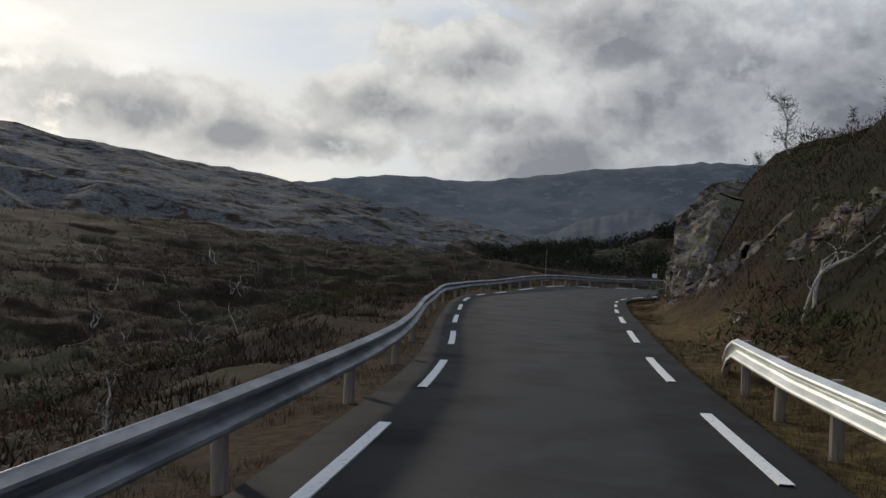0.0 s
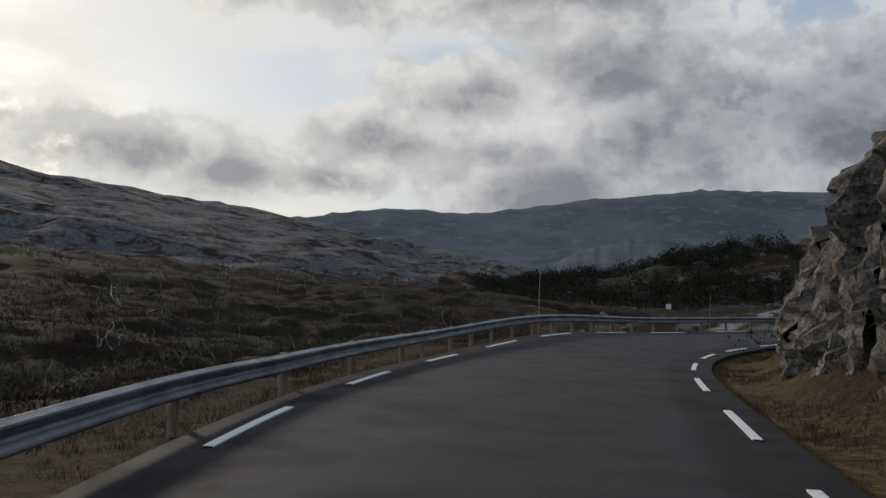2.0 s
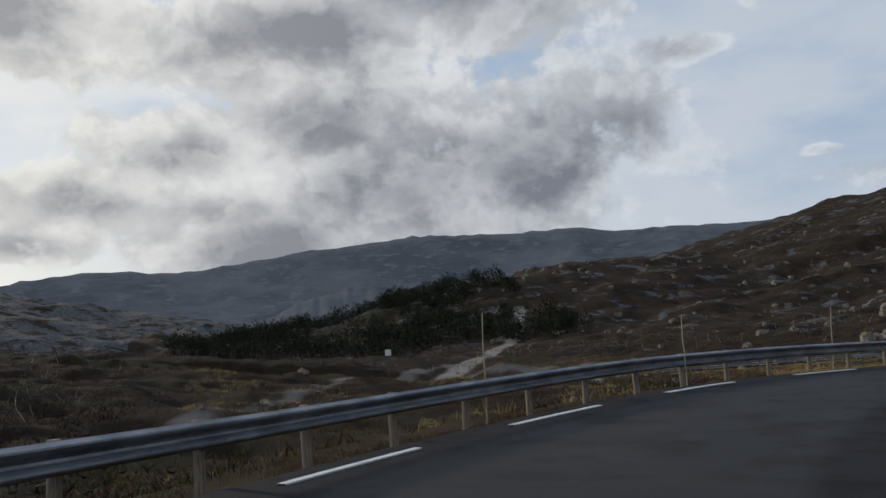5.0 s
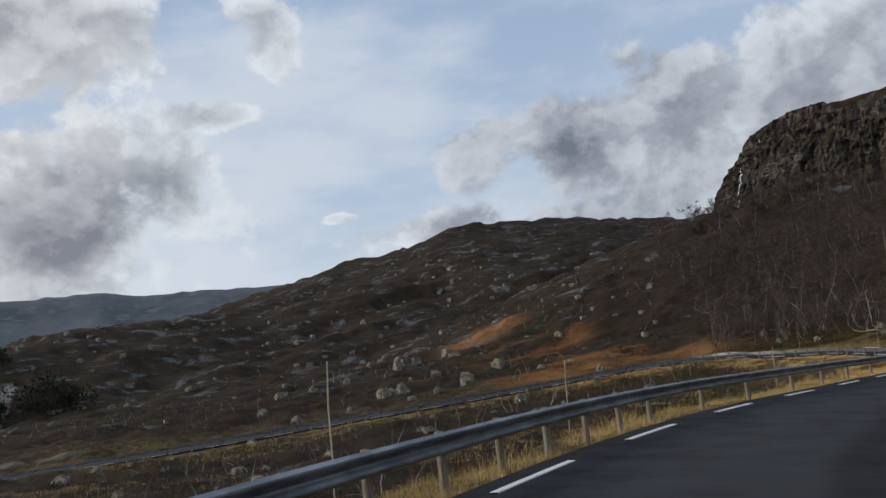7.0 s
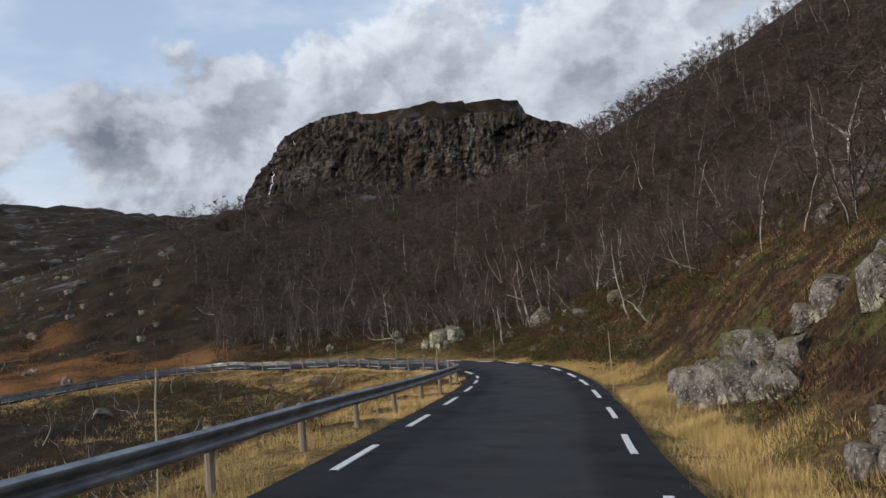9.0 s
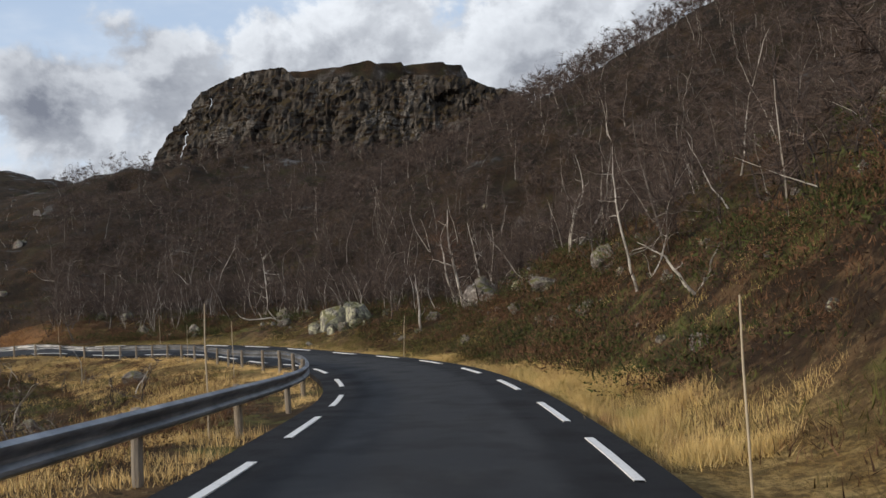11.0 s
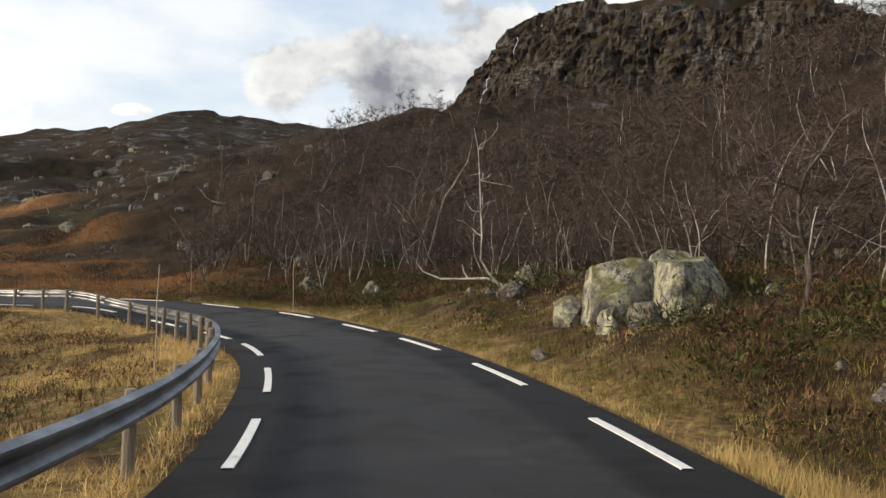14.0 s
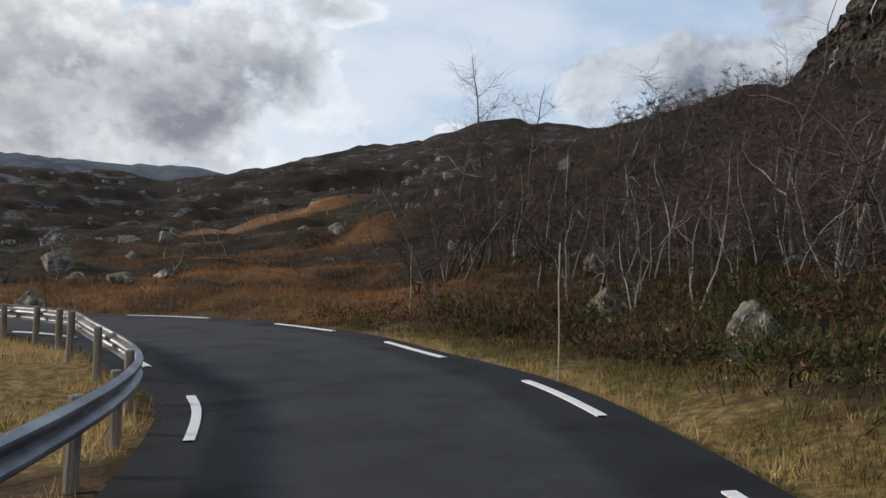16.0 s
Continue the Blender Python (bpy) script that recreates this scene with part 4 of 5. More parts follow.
sweeping_birch(on_ground(121.5, 101.4))
make_birch("tall white birch of several leaning stems", 17, 6.0, 0.10, 0.14, 0.07, 14, 260, on_ground(102.6, 80.6), 3)
make_birch("leaning grey birch arching over the slope", 18, 5.5, 0.45, 0.16, 0.09, 10, 120, on_ground(112.6, 85.9))
make_birch("dark old birch with spreading crooked limbs beside the great boulder", 19, 4.6, 0.08, 0.24, 0.065, 20, 520, on_ground(113.7, 91.6), 1, None, DARK_BARK)

for k, (x, y, h) in enumerate(((138.5, 130.2, 7.6), (142.8, 131.0, 7.0), (144.3, 126.6, 7.4), (142.6, 121.9, 7.8), (140.6, 117.2, 8.2), (135.2, 112.8, 6.4), (132.2, 124.6, 4.6), (129.8, 122.8, 4.2), (134.6, 127.4, 5.2))):
    make_birch("tall bare dark-stemmed birch at the edge of the wood", 300 + k, 1.25 * h, 0.10, 0.16, 0.012 * h, 16, 330, on_ground(x, y), 1 + k % 2, None, DARK_BARK)

for k, (x, y, h) in enumerate(((-22.4, 59.5, 2.6), (-29.0, 57.9, 2.8), (-8.5, 25.0, 1.4), (-16.0, 34.7, 2.2), (-36.0, 105.0, 3.8), (-19.0, 52.0, 2.4), (-4.2, 7.2, 1.1), (-33.0, 70.0, 2.8), (-26.0, 80.0, 3.0), (-14.0, 45.0, 1.9), (-12.0, 52.0, 2.0), (-43.0, 88.0, 3.2))):
    make_birch("low crooked white birch on dark heath below the road", 200 + k, h, 0.5, 0.34, 0.026 * h, 7, 60, on_ground(x, y), 1 + k % 3)

BIRCHES = []
for k in range(10):
    h = (4.2, 4.9, 3.6, 5.3, 4.4, 4.7, 2.4, 1.9, 2.7, 3.0)[k]
    wild = k >= 6
    BIRCHES.append(((make_birch("bare twisted dwarf birch on the heath" if wild else "bare slender mountain birch in brown woodland", 40 + k, h, 0.05 if not wild else 0.35, 0.11 if not wild else 0.32, 0.0058 * h + 0.004, 12 if not wild else 9, 230 if not wild else 90, (0, 0, 0), (1, 2, 1, 1, 3, 1, 2, 3, 1, 2)[k], None, BARK)), wild))


def scatter(n, box, keep, seed):
    """Random places in a box that pass a test."""
    rng = np.random.default_rng(seed)
    out = []
    while len(out) < n:
        x, y = rng.uniform(box[0], box[1], 4 * n), rng.uniform(box[2], box[3], 4 * n)
        ok = keep(x, y)
        out.extend(zip(x[ok], y[ok]))
    return np.array(out[:n])


def in_wood(x, y):
    """The birch wood on the slopes east of the bends."""
    out, lat = off_road(x, y)
    right = ((lat < 0) & (x > 58) & (y < 102)) | ((x > 113) & (y >= 90) & (y < np.where(x < 128, 102 + (x - 113) * 1.45, 124 + (x - 128) * 0.66)))
    return right & (out > np.interp(x, [60, 90, 105, 114], [7.5, 7.0, 5.5, 6.6]))


def in_gully(x, y):
    out, lat = off_road(x, y)
    return (lat > 0) & (out > 6) & (x > 35) & (x < 112) & (y < 138)


def on_bench(x, y):
    out, lat = off_road(x, y)
    return (lat > 0) & (out > 7) & (x < 2)


def beyond(x, y):
    out, lat = off_road(x, y)
    return (out > 6) & (y > 146 - (x - 80) * 0.25) & (y > np.where(x < 128, 104 + (x - 113) * 1.45, 126 + (x - 128) * 0.66))


def place_birches(places, wild, seed, first):
    rng = np.random.default_rng(seed)
    pool = [b for b, w in BIRCHES if w == wild]
    for n, (x, y) in enumerate(places):
        src = pool[n % len(pool)]
        k = rng.uniform(0.75, 1.25)
        m = Matrix.Translation(on_ground(x, y, 0.03)) @ Matrix.Rotation(rng.uniform(0, 6.28), 4, "Z")
        if n < len(pool) and first:
            src.matrix_basis = m
        else:
            copy_thing(src, m @ Matrix.Scale(k, 4))


place_birches(scatter(170, (58, 150, 45, 128), lambda x, y: in_wood(x, y) & (off_road(x, y)[0] < 38), 1), False, 1, True)
def on_wood_edge(x, y):
    out = off_road(x, y)[0]
    return in_wood(x, y) & (out < 10.5) & (x > 110)


SLIM = [make_birch("slim pale birch stem at the foot of the wood", 400 + k, (3.4, 2.9, 3.8, 3.2, 2.6)[k], 0.12, 0.13, 0.027, 5, 90, (0, 0, 0), 1 + (k % 2)) for k in range(5)]
rng_s = np.random.default_rng(402)
for n, (x, y) in enumerate(scatter(44, (110, 140, 84, 132), on_wood_edge, 401)):
    m = Matrix.Translation(on_ground(x, y, 0.03)) @ Matrix.Rotation(rng_s.uniform(0, 6.28), 4, "Z")
    if n < len(SLIM):
        SLIM[n].matrix_basis = m
    else:
        copy_thing(SLIM[n % len(SLIM)], m @ Matrix.Scale(rng_s.uniform(0.7, 1.2), 4))
place_birches(scatter(24, (35, 112, 84, 135), in_gully, 2), True, 2, True)
place_birches(scatter(36, (-55, 0, 8, 110), on_bench, 3), True, 3, False)
place_birches(scatter(34, (60, 150, 146, 185), beyond, 4), True, 4, False)


def woodland(name, label, places, kinds, mats, seed, lo, hi, cat="trees"):
    """Trees too many to count, in one mesh."""
    rng = np.random.default_rng(seed)
    v, f, slot, n = [], [], [], 0
    zs = ground_at(places[:, 0], places[:, 1])
    for (x, y), z in zip(places, zs):
        a, k = rng.uniform(0, math.tau), rng.uniform(lo, hi)
        rot = np.array([[math.cos(a), math.sin(a), 0], [-math.sin(a), math.cos(a), 0], [0, 0, 1]]) * k
        for m, (vv, ff) in enumerate(kinds[rng.integers(len(kinds))]):
            v.append(vv @ rot + (x, y, z - 0.05)), f.append(ff + n), slot.append(np.full(len(ff), m))
            n += len(vv)
    me = mesh_of(name, np.concatenate(v), np.concatenate(f), mats, np.concatenate(slot))
    return tagged(new(name, me), label, cat, kind="stuff")


def small_birch(seed, height, lean, crook, radius, limbs, twigs, thick, stems):
    stem, limb_list, fine = birch_soups(seed, height, lean, crook, radius, limbs, twigs, 3, thick, stems, 6)
    wood = Soup()
    wood.add(*stem)
    for piece in limb_list:
        wood.add(*piece)
    return wood.arrays(), fine


FAR_KINDS = [small_birch(70 + k, 4.6, 0.14, 0.17, 0.034, 3, 78, 0.023, 1 + (k % 3 == 0)) for k in range(14)]
DWARF_KINDS = [small_birch(90 + k, 2.2, 0.35, 0.32, 0.035, 3, 46, 0.015, 2) for k in range(8)]
THICKET_KINDS = [(bush_soup(110 + k, 5.0, 5.5, 230, 0.5, 0.5),) for k in range(6)]


def in_far_wood(x, y):
    return in_wood(x, y) & (off_road(x, y)[0] > 30) & ((ground_at(x, y) < 36) | (y < 86))


def in_near_wood(x, y):
    out = off_road(x, y)[0]
    return in_wood(x, y) & (out > 7) & (out <= 30)


NEAR_KINDS = [small_birch(170 + k, 4.3, 0.14, 0.2, 0.038, 4, 150, 0.010, 1 + (k % 3 == 0)) for k in range(12)]
woodland("birch_thicket", "thin bare birches with fine brown twigs near the road", scatter(1150, (58, 150, 40, 135), in_near_wood, 25), NEAR_KINDS, [BARK_MIXED, TWIG], 26, 0.6, 1.2)
wood_places = np.vstack([scatter(2800, (58, 300, -5, 222), in_far_wood, 11), scatter(2300, (58, 255, 20, 205), lambda x, y: in_far_wood(x, y) & (off_road(x, y)[0] < 95), 28)])
woodland("birch_wood", "dense bare brown birch woodland on the hillside", wood_places, FAR_KINDS, [BARK_MIXED, TWIG], 12, 0.7, 1.3)
heath_places = np.vstack([scatter(950, (-110, 0, 0, 190), on_bench, 13), scatter(520, (20, 330, 150, 380), beyond, 14), scatter(420, (70, 215, 142, 235), beyond, 27), scatter(420, (35, 112, 84, 138), in_gully, 15)])
woodland("dwarf_birch_scrub", "scattered leafless dwarf birch scrub on the heath", heath_places, DWARF_KINDS, [SCRUB_BARK, TWIG], 16, 0.6, 1.2)

rim = np.array([(282.5 + 2.5 * value_noise(np.array([k * 3.1]), np.array([0.0]), 9, 2, 87)[0] + np.clip((y - 178) / 3, 0, 9), y) for k, y in enumerate(np.r_[np.arange(96, 176, 3.7), np.arange(176, 203, 0.8)])])
woodland("rim_birches", "small bare birches along the rim of the crag", rim, FAR_KINDS, [TWIG, TWIG], 88, 0.35, 0.75)
foot_places = scatter(330, (256, 281, 96, 198), lambda x, y: (x < 281) & (x > 258 + np.abs(y - 150) * 0.05), 102)
woodland("crag_foot_birches", "dark bare birches climbing the foot of the crag", foot_places, FAR_KINDS, [TWIG, TWIG], 103, 0.9, 1.6)
dark_places = scatter(900, (-45, 95, 172, 300), lambda x, y: (near_line(x, y, TRACK)[0] > 7) & (x < 36 + (y - 164) * 0.42), 89)
woodland("dark_scrub", "dark leafless scrub on the slope below the far trees", dark_places, DWARF_KINDS, [TWIG, TWIG], 90, 0.6, 1.3)

thicket_places = scatter(760, (-8, 110, 270, 430), lambda x, y: (value_noise(x, y, 30, 2, 19) > -0.45) & (np.hypot(x - 70, y - 240) > 42) & (np.hypot(x - 100, y - 325) > 14), 17)
woodland("dark_thicket", "dark dense trees along a far spur", thicket_places, THICKET_KINDS, [DARK_LEAF], 18, 0.25, 1.25)


def open_spot(x, y):
    """Short turf round the sweeping birch and before the great boulder."""
    return (np.hypot(x - 120.3, y - 103.2) > 2.3) & (np.hypot(x - 114.0, y - 95.2) > 1.9)


def shrub_place(x, y):
    out, lat = off_road(x, y)
    near = np.where(lat > 0, 3.2, np.interp(x, [0, 50, 75, 90, 105], [2.0, 2.6, 3.4, 2.6, 1.9]))
    return open_spot(x, y) & (out > near) & (out < np.where(x < 30, 9, 17)) & (value_noise(x, y, 3.5, 3, 51) + np.clip(out - near, 0, 4) * 0.12 > 0.1) & ((lat < 0) | (x < 60) | (out > 8))


JUNIPER_KINDS = [(bush_soup(130 + k, 1.3, 0.50, 250, 0.065),) for k in range(6)]
HEATH_KINDS = [(bush_soup(140 + k, 1.0, 0.40, 220, 0.055, 0.22),) for k in range(6)]
woodland("juniper_bushes", "low dark green juniper and moss bushes", scatter(950, (-22, 145, 2, 130), shrub_place, 52), JUNIPER_KINDS, [JUNIPER], 53, 0.5, 1.7, "bushes")
woodland("heather_bushes", "low brown heather bushes on the slopes", scatter(1250, (-22, 145, 2, 130), shrub_place, 54), HEATH_KINDS, [BROWN_LEAF], 55, 0.5, 1.8, "bushes")

# ---- rock ----


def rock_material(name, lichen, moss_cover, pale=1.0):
    k = Mat(name, 0.9, spec=0.2)
    big, mid, fine = k.noise(0.7, 6, 0.65), k.noise(2.6, 8, 0.7), k.noise(12, 6, 0.7)
    base = k.mix(k.step(mid, 0.36, 0.62), (0.045, 0.038, 0.035), (0.20, 0.18, 0.168))
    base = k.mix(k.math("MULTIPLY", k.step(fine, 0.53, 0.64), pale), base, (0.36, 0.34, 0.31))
    base = k.mix(k.step(k.noise(6.5, 7, 0.72), 0.57, 0.63), base, (0.028, 0.025, 0.023))
    base = k.mix(k.math("MULTIPLY", k.step(k.noise(0.9, 5, 0.6), 0.55, 0.68), 0.6), base, (0.13, 0.075, 0.05))
    spots = k.math("MULTIPLY", k.step(big, 0.48, 0.60), k.step(k.noise(4.5, 7, 0.7), 0.48, 0.58))
    base = k.mix(k.math("MULTIPLY", spots, lichen), base, (0.42, 0.42, 0.29))
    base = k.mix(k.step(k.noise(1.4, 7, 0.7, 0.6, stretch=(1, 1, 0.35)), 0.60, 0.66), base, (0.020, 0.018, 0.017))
    sep = k.n.new("ShaderNodeSeparateXYZ")
    k.l.new(k.geo.outputs["Normal"], sep.inputs[0])
    moss = k.math("MULTIPLY", k.step(sep.outputs[2], 0.45, 0.85), k.math("MULTIPLY", k.step(k.noise(1.6, 6), 0.40, 0.58), moss_cover))
    base = k.mix(moss, base, k.mix(fine, (0.05, 0.055, 0.015), (0.16, 0.15, 0.05)))
    k.colour(base)
    return k.bump(k.math("ADD", mid, fine), 0.7, 0.08).m


ROCK, CLIFF = rock_material("lichen_rock", 1.0, 1.0), rock_material("broken_cliff_rock", 0.12, 0.8, 0.6)


def crag_material():
    k = Mat("dark_weathered_crag", 0.95, spec=0.1)
    big, mid, fine = k.noise(0.11, 6, 0.6, 0.3), k.noise(0.34, 8, 0.68, stretch=(1, 1, 1.3)), k.noise(1.6, 7, 0.7)
    base = k.mix(k.step(mid, 0.38, 0.64), (0.022, 0.019, 0.017), (0.085, 0.076, 0.068))
    base = k.mix(k.math("MULTIPLY", k.step(big, 0.50, 0.62), k.step(fine, 0.42, 0.60)), base, (0.17, 0.16, 0.148))
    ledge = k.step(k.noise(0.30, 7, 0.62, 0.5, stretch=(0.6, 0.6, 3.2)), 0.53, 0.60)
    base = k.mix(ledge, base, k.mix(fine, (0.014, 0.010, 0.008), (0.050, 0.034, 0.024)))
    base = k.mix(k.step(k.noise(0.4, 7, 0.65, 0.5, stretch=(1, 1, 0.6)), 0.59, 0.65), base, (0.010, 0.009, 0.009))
    sep = k.n.new("ShaderNodeSeparateXYZ")
    k.l.new(k.geo.outputs["Normal"], sep.inputs[0])
    turf = k.math("MULTIPLY", k.step(sep.outputs[2], 0.30, 0.62), k.step(k.noise(0.6, 6), 0.34, 0.5))
    k.colour(k.mix(turf, base, k.mix(fine, (0.022, 0.017, 0.009), (0.070, 0.052, 0.028))))
    return k.bump(k.math("ADD", mid, fine), 0.8, 0.3).m


CRAG = crag_material()
# the broken rock with fewer pale specks and less lichen, so darker
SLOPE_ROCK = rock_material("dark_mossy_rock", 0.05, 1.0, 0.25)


def lichen_material():
    """Grey rock with cream crusts of lichen and moss in its hollows."""
    k = Mat("cream_lichen_rock", 0.95, spec=0.1)
    big, mid, fine = k.noise(0.8, 5, 0.6, 0.3), k.noise(3.2, 7, 0.68), k.noise(14, 6, 0.7)
    base = k.mix(k.step(mid, 0.36, 0.62), (0.060, 0.056, 0.050), (0.24, 0.23, 0.205))
    crust = k.math("MULTIPLY", k.step(k.noise(2.0, 8, 0.72, 0.4), 0.47, 0.56), k.step(fine, 0.34, 0.52))
    base = k.mix(crust, base, k.mix(fine, (0.30, 0.30, 0.20), (0.56, 0.55, 0.40)))
    base = k.mix(k.step(k.noise(5.0, 7, 0.7), 0.58, 0.64), base, (0.030, 0.027, 0.023))
    sep = k.n.new("ShaderNodeSeparateXYZ")
    k.l.new(k.geo.outputs["Normal"], sep.inputs[0])
    moss = k.math("MULTIPLY", k.step(sep.outputs[2], 0.25, 0.75), k.step(big, 0.40, 0.56))
    k.colour(k.mix(moss, base, k.mix(mid, (0.035, 0.035, 0.012), (0.15, 0.14, 0.05))))
    return k.bump(k.math("ADD", mid, fine), 0.8, 0.07).m


LICHEN_ROCK = lichen_material()


def facets(p, scale, seed):
    """Tilted flat faces that step from cell to cell, about 0 to 1."""
    out = np.zeros(len(p))
    for n, v in enumerate(p):
        w = Vector(v) * scale + Vector((seed * 3.1, seed, 0))
        _, near = noise.voronoi(w)
        c = near[0]
        a = math.sin(c.x * 12.99 + c.y * 78.23 + c.z * 37.72) * 43758.55 % 1
        b = math.sin(c.x * 39.35 + c.y * 11.14 + c.z * 83.16) * 24634.63 % 1
        out[n] = a + (w - c).dot(Vector((b - 0.5, a - 0.5, 0.9 * (b - 0.35)))) * 1.1
    return out


def rock_face(name, label, foot, height, lean, depth, seed, grain=1.0, ceiling_line=None):
    """A broken rock wall along a line of foot points, with its back in the hill."""
    line = smooth_line([(*p, 0.0) for p in foot], 0.22 * grain)[:, :2]
    t = np.gradient(line, axis=0)
    t /= np.linalg.norm(t, axis=1)[:, None]
    n = np.stack([t[:, 1], -t[:, 0]], 1)
    rows = []
    m = len(line)
    u = np.linspace(0, 1, m)
    env = np.clip(np.minimum(u, 1 - u) * 5, 0.05, 1) ** 0.6
    z0 = ground_at(line[:, 0], line[:, 1])
    tops = height * env * (0.88 + 0.2 * value_noise(u * 40, u * 0 + seed, 9, 3, seed))
    steps = 28
    for f in np.linspace(0, 1, steps):
        z = z0 - 0.5 + (tops + 0.5) * f
        back = (lean * f + (0.16 * max(0, f - 0.72) / 0.28 if grain < 2 else 0)) * tops
        pts = np.stack([line[:, 0] + n[:, 0] * back, line[:, 1] + n[:, 1] * back, z], 1)
        small = pts / grain
        crack = facets(small * (1, 1, 0.6), 0.42, seed) * 0.56 + facets(small * (1, 1, 0.75), 1.1, seed + 1) * 0.34 + facets(small * (1, 1, 1.1), 2.6, seed + 2) * 0.20
        push = (np.clip(crack, -0.1, 1.1) - 0.4) * depth * min(1, 2.2 - 1.5 * f)
        pts[:, :2] -= n * push[:, None]
        pts[:, 2] += 0.15 * value_noise(pts[:, 0], pts[:, 1] + z, 0.8, 2, seed + 2)
        if ceiling_line:
            pts[:, 2] = np.minimum(pts[:, 2], np.interp(pts[:, 1], *ceiling_line))
        rows.append(pts)
    for extra, drop in ((0.7, 0.05), (1.8, 0.3), (3.2, 1.2)):
        pts = rows[steps - 1].copy()
        pts[:, :2] += n * extra
        pts[:, 2] += 0.22 * value_noise(pts[:, 0], pts[:, 1], 0.9, 3, seed + 4) - drop
        rows.append(pts)
    thing = tagged(new(name), label, "rock", "rock outcrops")
    grid = np.array(rows)[::-1]
    thing.location = (*line[m // 2], float(z0[m // 2]))
    rng = random.Random(seed)
    a = 0
    while a < m - 1:
        b = min(m - 1, a + rng.randint(5, 12))
        if m - 1 - b < 4:
            b = m - 1
        piece = grid[:, a:b + 1].copy()
        shift = rng.uniform(-0.14, 0.14) * grain
        piece[:, :, :2] += np.array(n[(a + b) // 2]) * shift
        piece[:, :, 2] += rng.uniform(-0.12, 0.06)
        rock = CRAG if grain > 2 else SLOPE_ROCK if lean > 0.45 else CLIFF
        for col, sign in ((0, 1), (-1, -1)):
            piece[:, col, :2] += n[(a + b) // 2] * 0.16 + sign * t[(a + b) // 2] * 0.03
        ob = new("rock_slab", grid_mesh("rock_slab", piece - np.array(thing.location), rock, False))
        ob.parent = thing
        a = b
    return thing


rock_face("rock_outcrop", "tall broken grey rock face beside the bend", [(7.1, 32.0), (7.6, 36.0), (8.1, 39.5), (8.7, 43.0), (9.7, 46.2), (11.9, 49.2), (15.0, 51.4)], 5.8, 0.20, 1.35, 3)
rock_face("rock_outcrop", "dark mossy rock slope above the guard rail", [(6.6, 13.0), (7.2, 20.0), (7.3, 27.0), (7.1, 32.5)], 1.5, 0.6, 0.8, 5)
rock_face("rock_outcrop", "split grey rock ledge among heather", [(70.0, 68.0), (74.0, 69.4), (78.5, 69.8), (83.0, 69.0)], 1.5, 0.4, 0.6, 9)


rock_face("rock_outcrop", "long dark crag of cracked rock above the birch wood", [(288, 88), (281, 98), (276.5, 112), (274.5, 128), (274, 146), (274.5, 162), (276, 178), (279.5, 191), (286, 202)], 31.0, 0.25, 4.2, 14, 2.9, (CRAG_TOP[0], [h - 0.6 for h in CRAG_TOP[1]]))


def boulder_mesh(seed, flat, detail=4):
    """A rounded, broken boulder about one metre across."""
    rng = random.Random(seed)
    bm = bmesh.new()
    bmesh.ops.create_icosphere(bm, subdivisions=detail, radius=0.5)
    cuts = [(Vector((rng.uniform(-1, 1), rng.uniform(-1, 1), rng.uniform(-0.3, 1))).normalized(), rng.uniform(0.26, 0.4)) for _ in range(9)]
    for v in bm.verts:
        p = v.co.copy()
        for n, d in cuts:
            over = p.dot(n) - d
            if over > 0:
                p -= n * over * 0.9
        p *= 1 + 0.16 * noise.fractal(p * 3.2 + Vector((seed, 0, 0)), 0.8, 2.1, 4)
        p.z *= flat
        v.co = p
    me = bpy.data.meshes.new("boulder")
    bm.to_mesh(me)
    bm.free()
    me.materials.append(ROCK)
    return me


def block_mesh(seed, wide, deep, tall, full=False, plain=False):
    """An angular slab of rock with flat broken faces."""
    rng = random.Random(seed)
    bm = bmesh.new()
    bmesh.ops.create_cube(bm, size=1, matrix=Matrix.Diagonal((wide, deep, tall, 1)))
    for _ in range(15):
        way = Vector((rng.uniform(-1, 1), rng.uniform(-1, 1), rng.uniform(-0.3, 1))).normalized()
        reach = abs(way.x) * wide / 2 + abs(way.y) * deep / 2 + abs(way.z) * tall / 2
        cut = bmesh.ops.bisect_plane(bm, geom=bm.verts[:] + bm.edges[:] + bm.faces[:], plane_co=way * reach * rng.uniform(0.52, 0.80), plane_no=way, clear_outer=True)
        edges = [e for e in cut["geom_cut"] if isinstance(e, bmesh.types.BMEdge)]
        if edges:
            bmesh.ops.holes_fill(bm, edges=edges)
    if full:
        for i, size in enumerate((wide, deep, tall)):
            lo, hi = min(v.co[i] for v in bm.verts), max(v.co[i] for v in bm.verts)
            for v in bm.verts:
                v.co[i] = ((v.co[i] - lo) / (hi - lo) - 0.5) * size
    bmesh.ops.bevel(bm, geom=bm.edges[:], offset=0.014, segments=1, affect="EDGES")
    bmesh.ops.triangulate(bm, faces=bm.faces[:])
    if not plain:
        bmesh.ops.subdivide_edges(bm, edges=bm.edges[:], cuts=3 if full else 2, use_grid_fill=True)
    for v in bm.verts:
        v.co += Vector((0.05, 0.05, 0.04)) * noise.fractal(v.co * 2.4 + Vector((seed, 0, 0)), 0.8, 2.1, 4)
    me = bpy.data.meshes.new("rock_block")
    bm.to_mesh(me)
    bm.free()
    me.materials.append(ROCK)
    return me


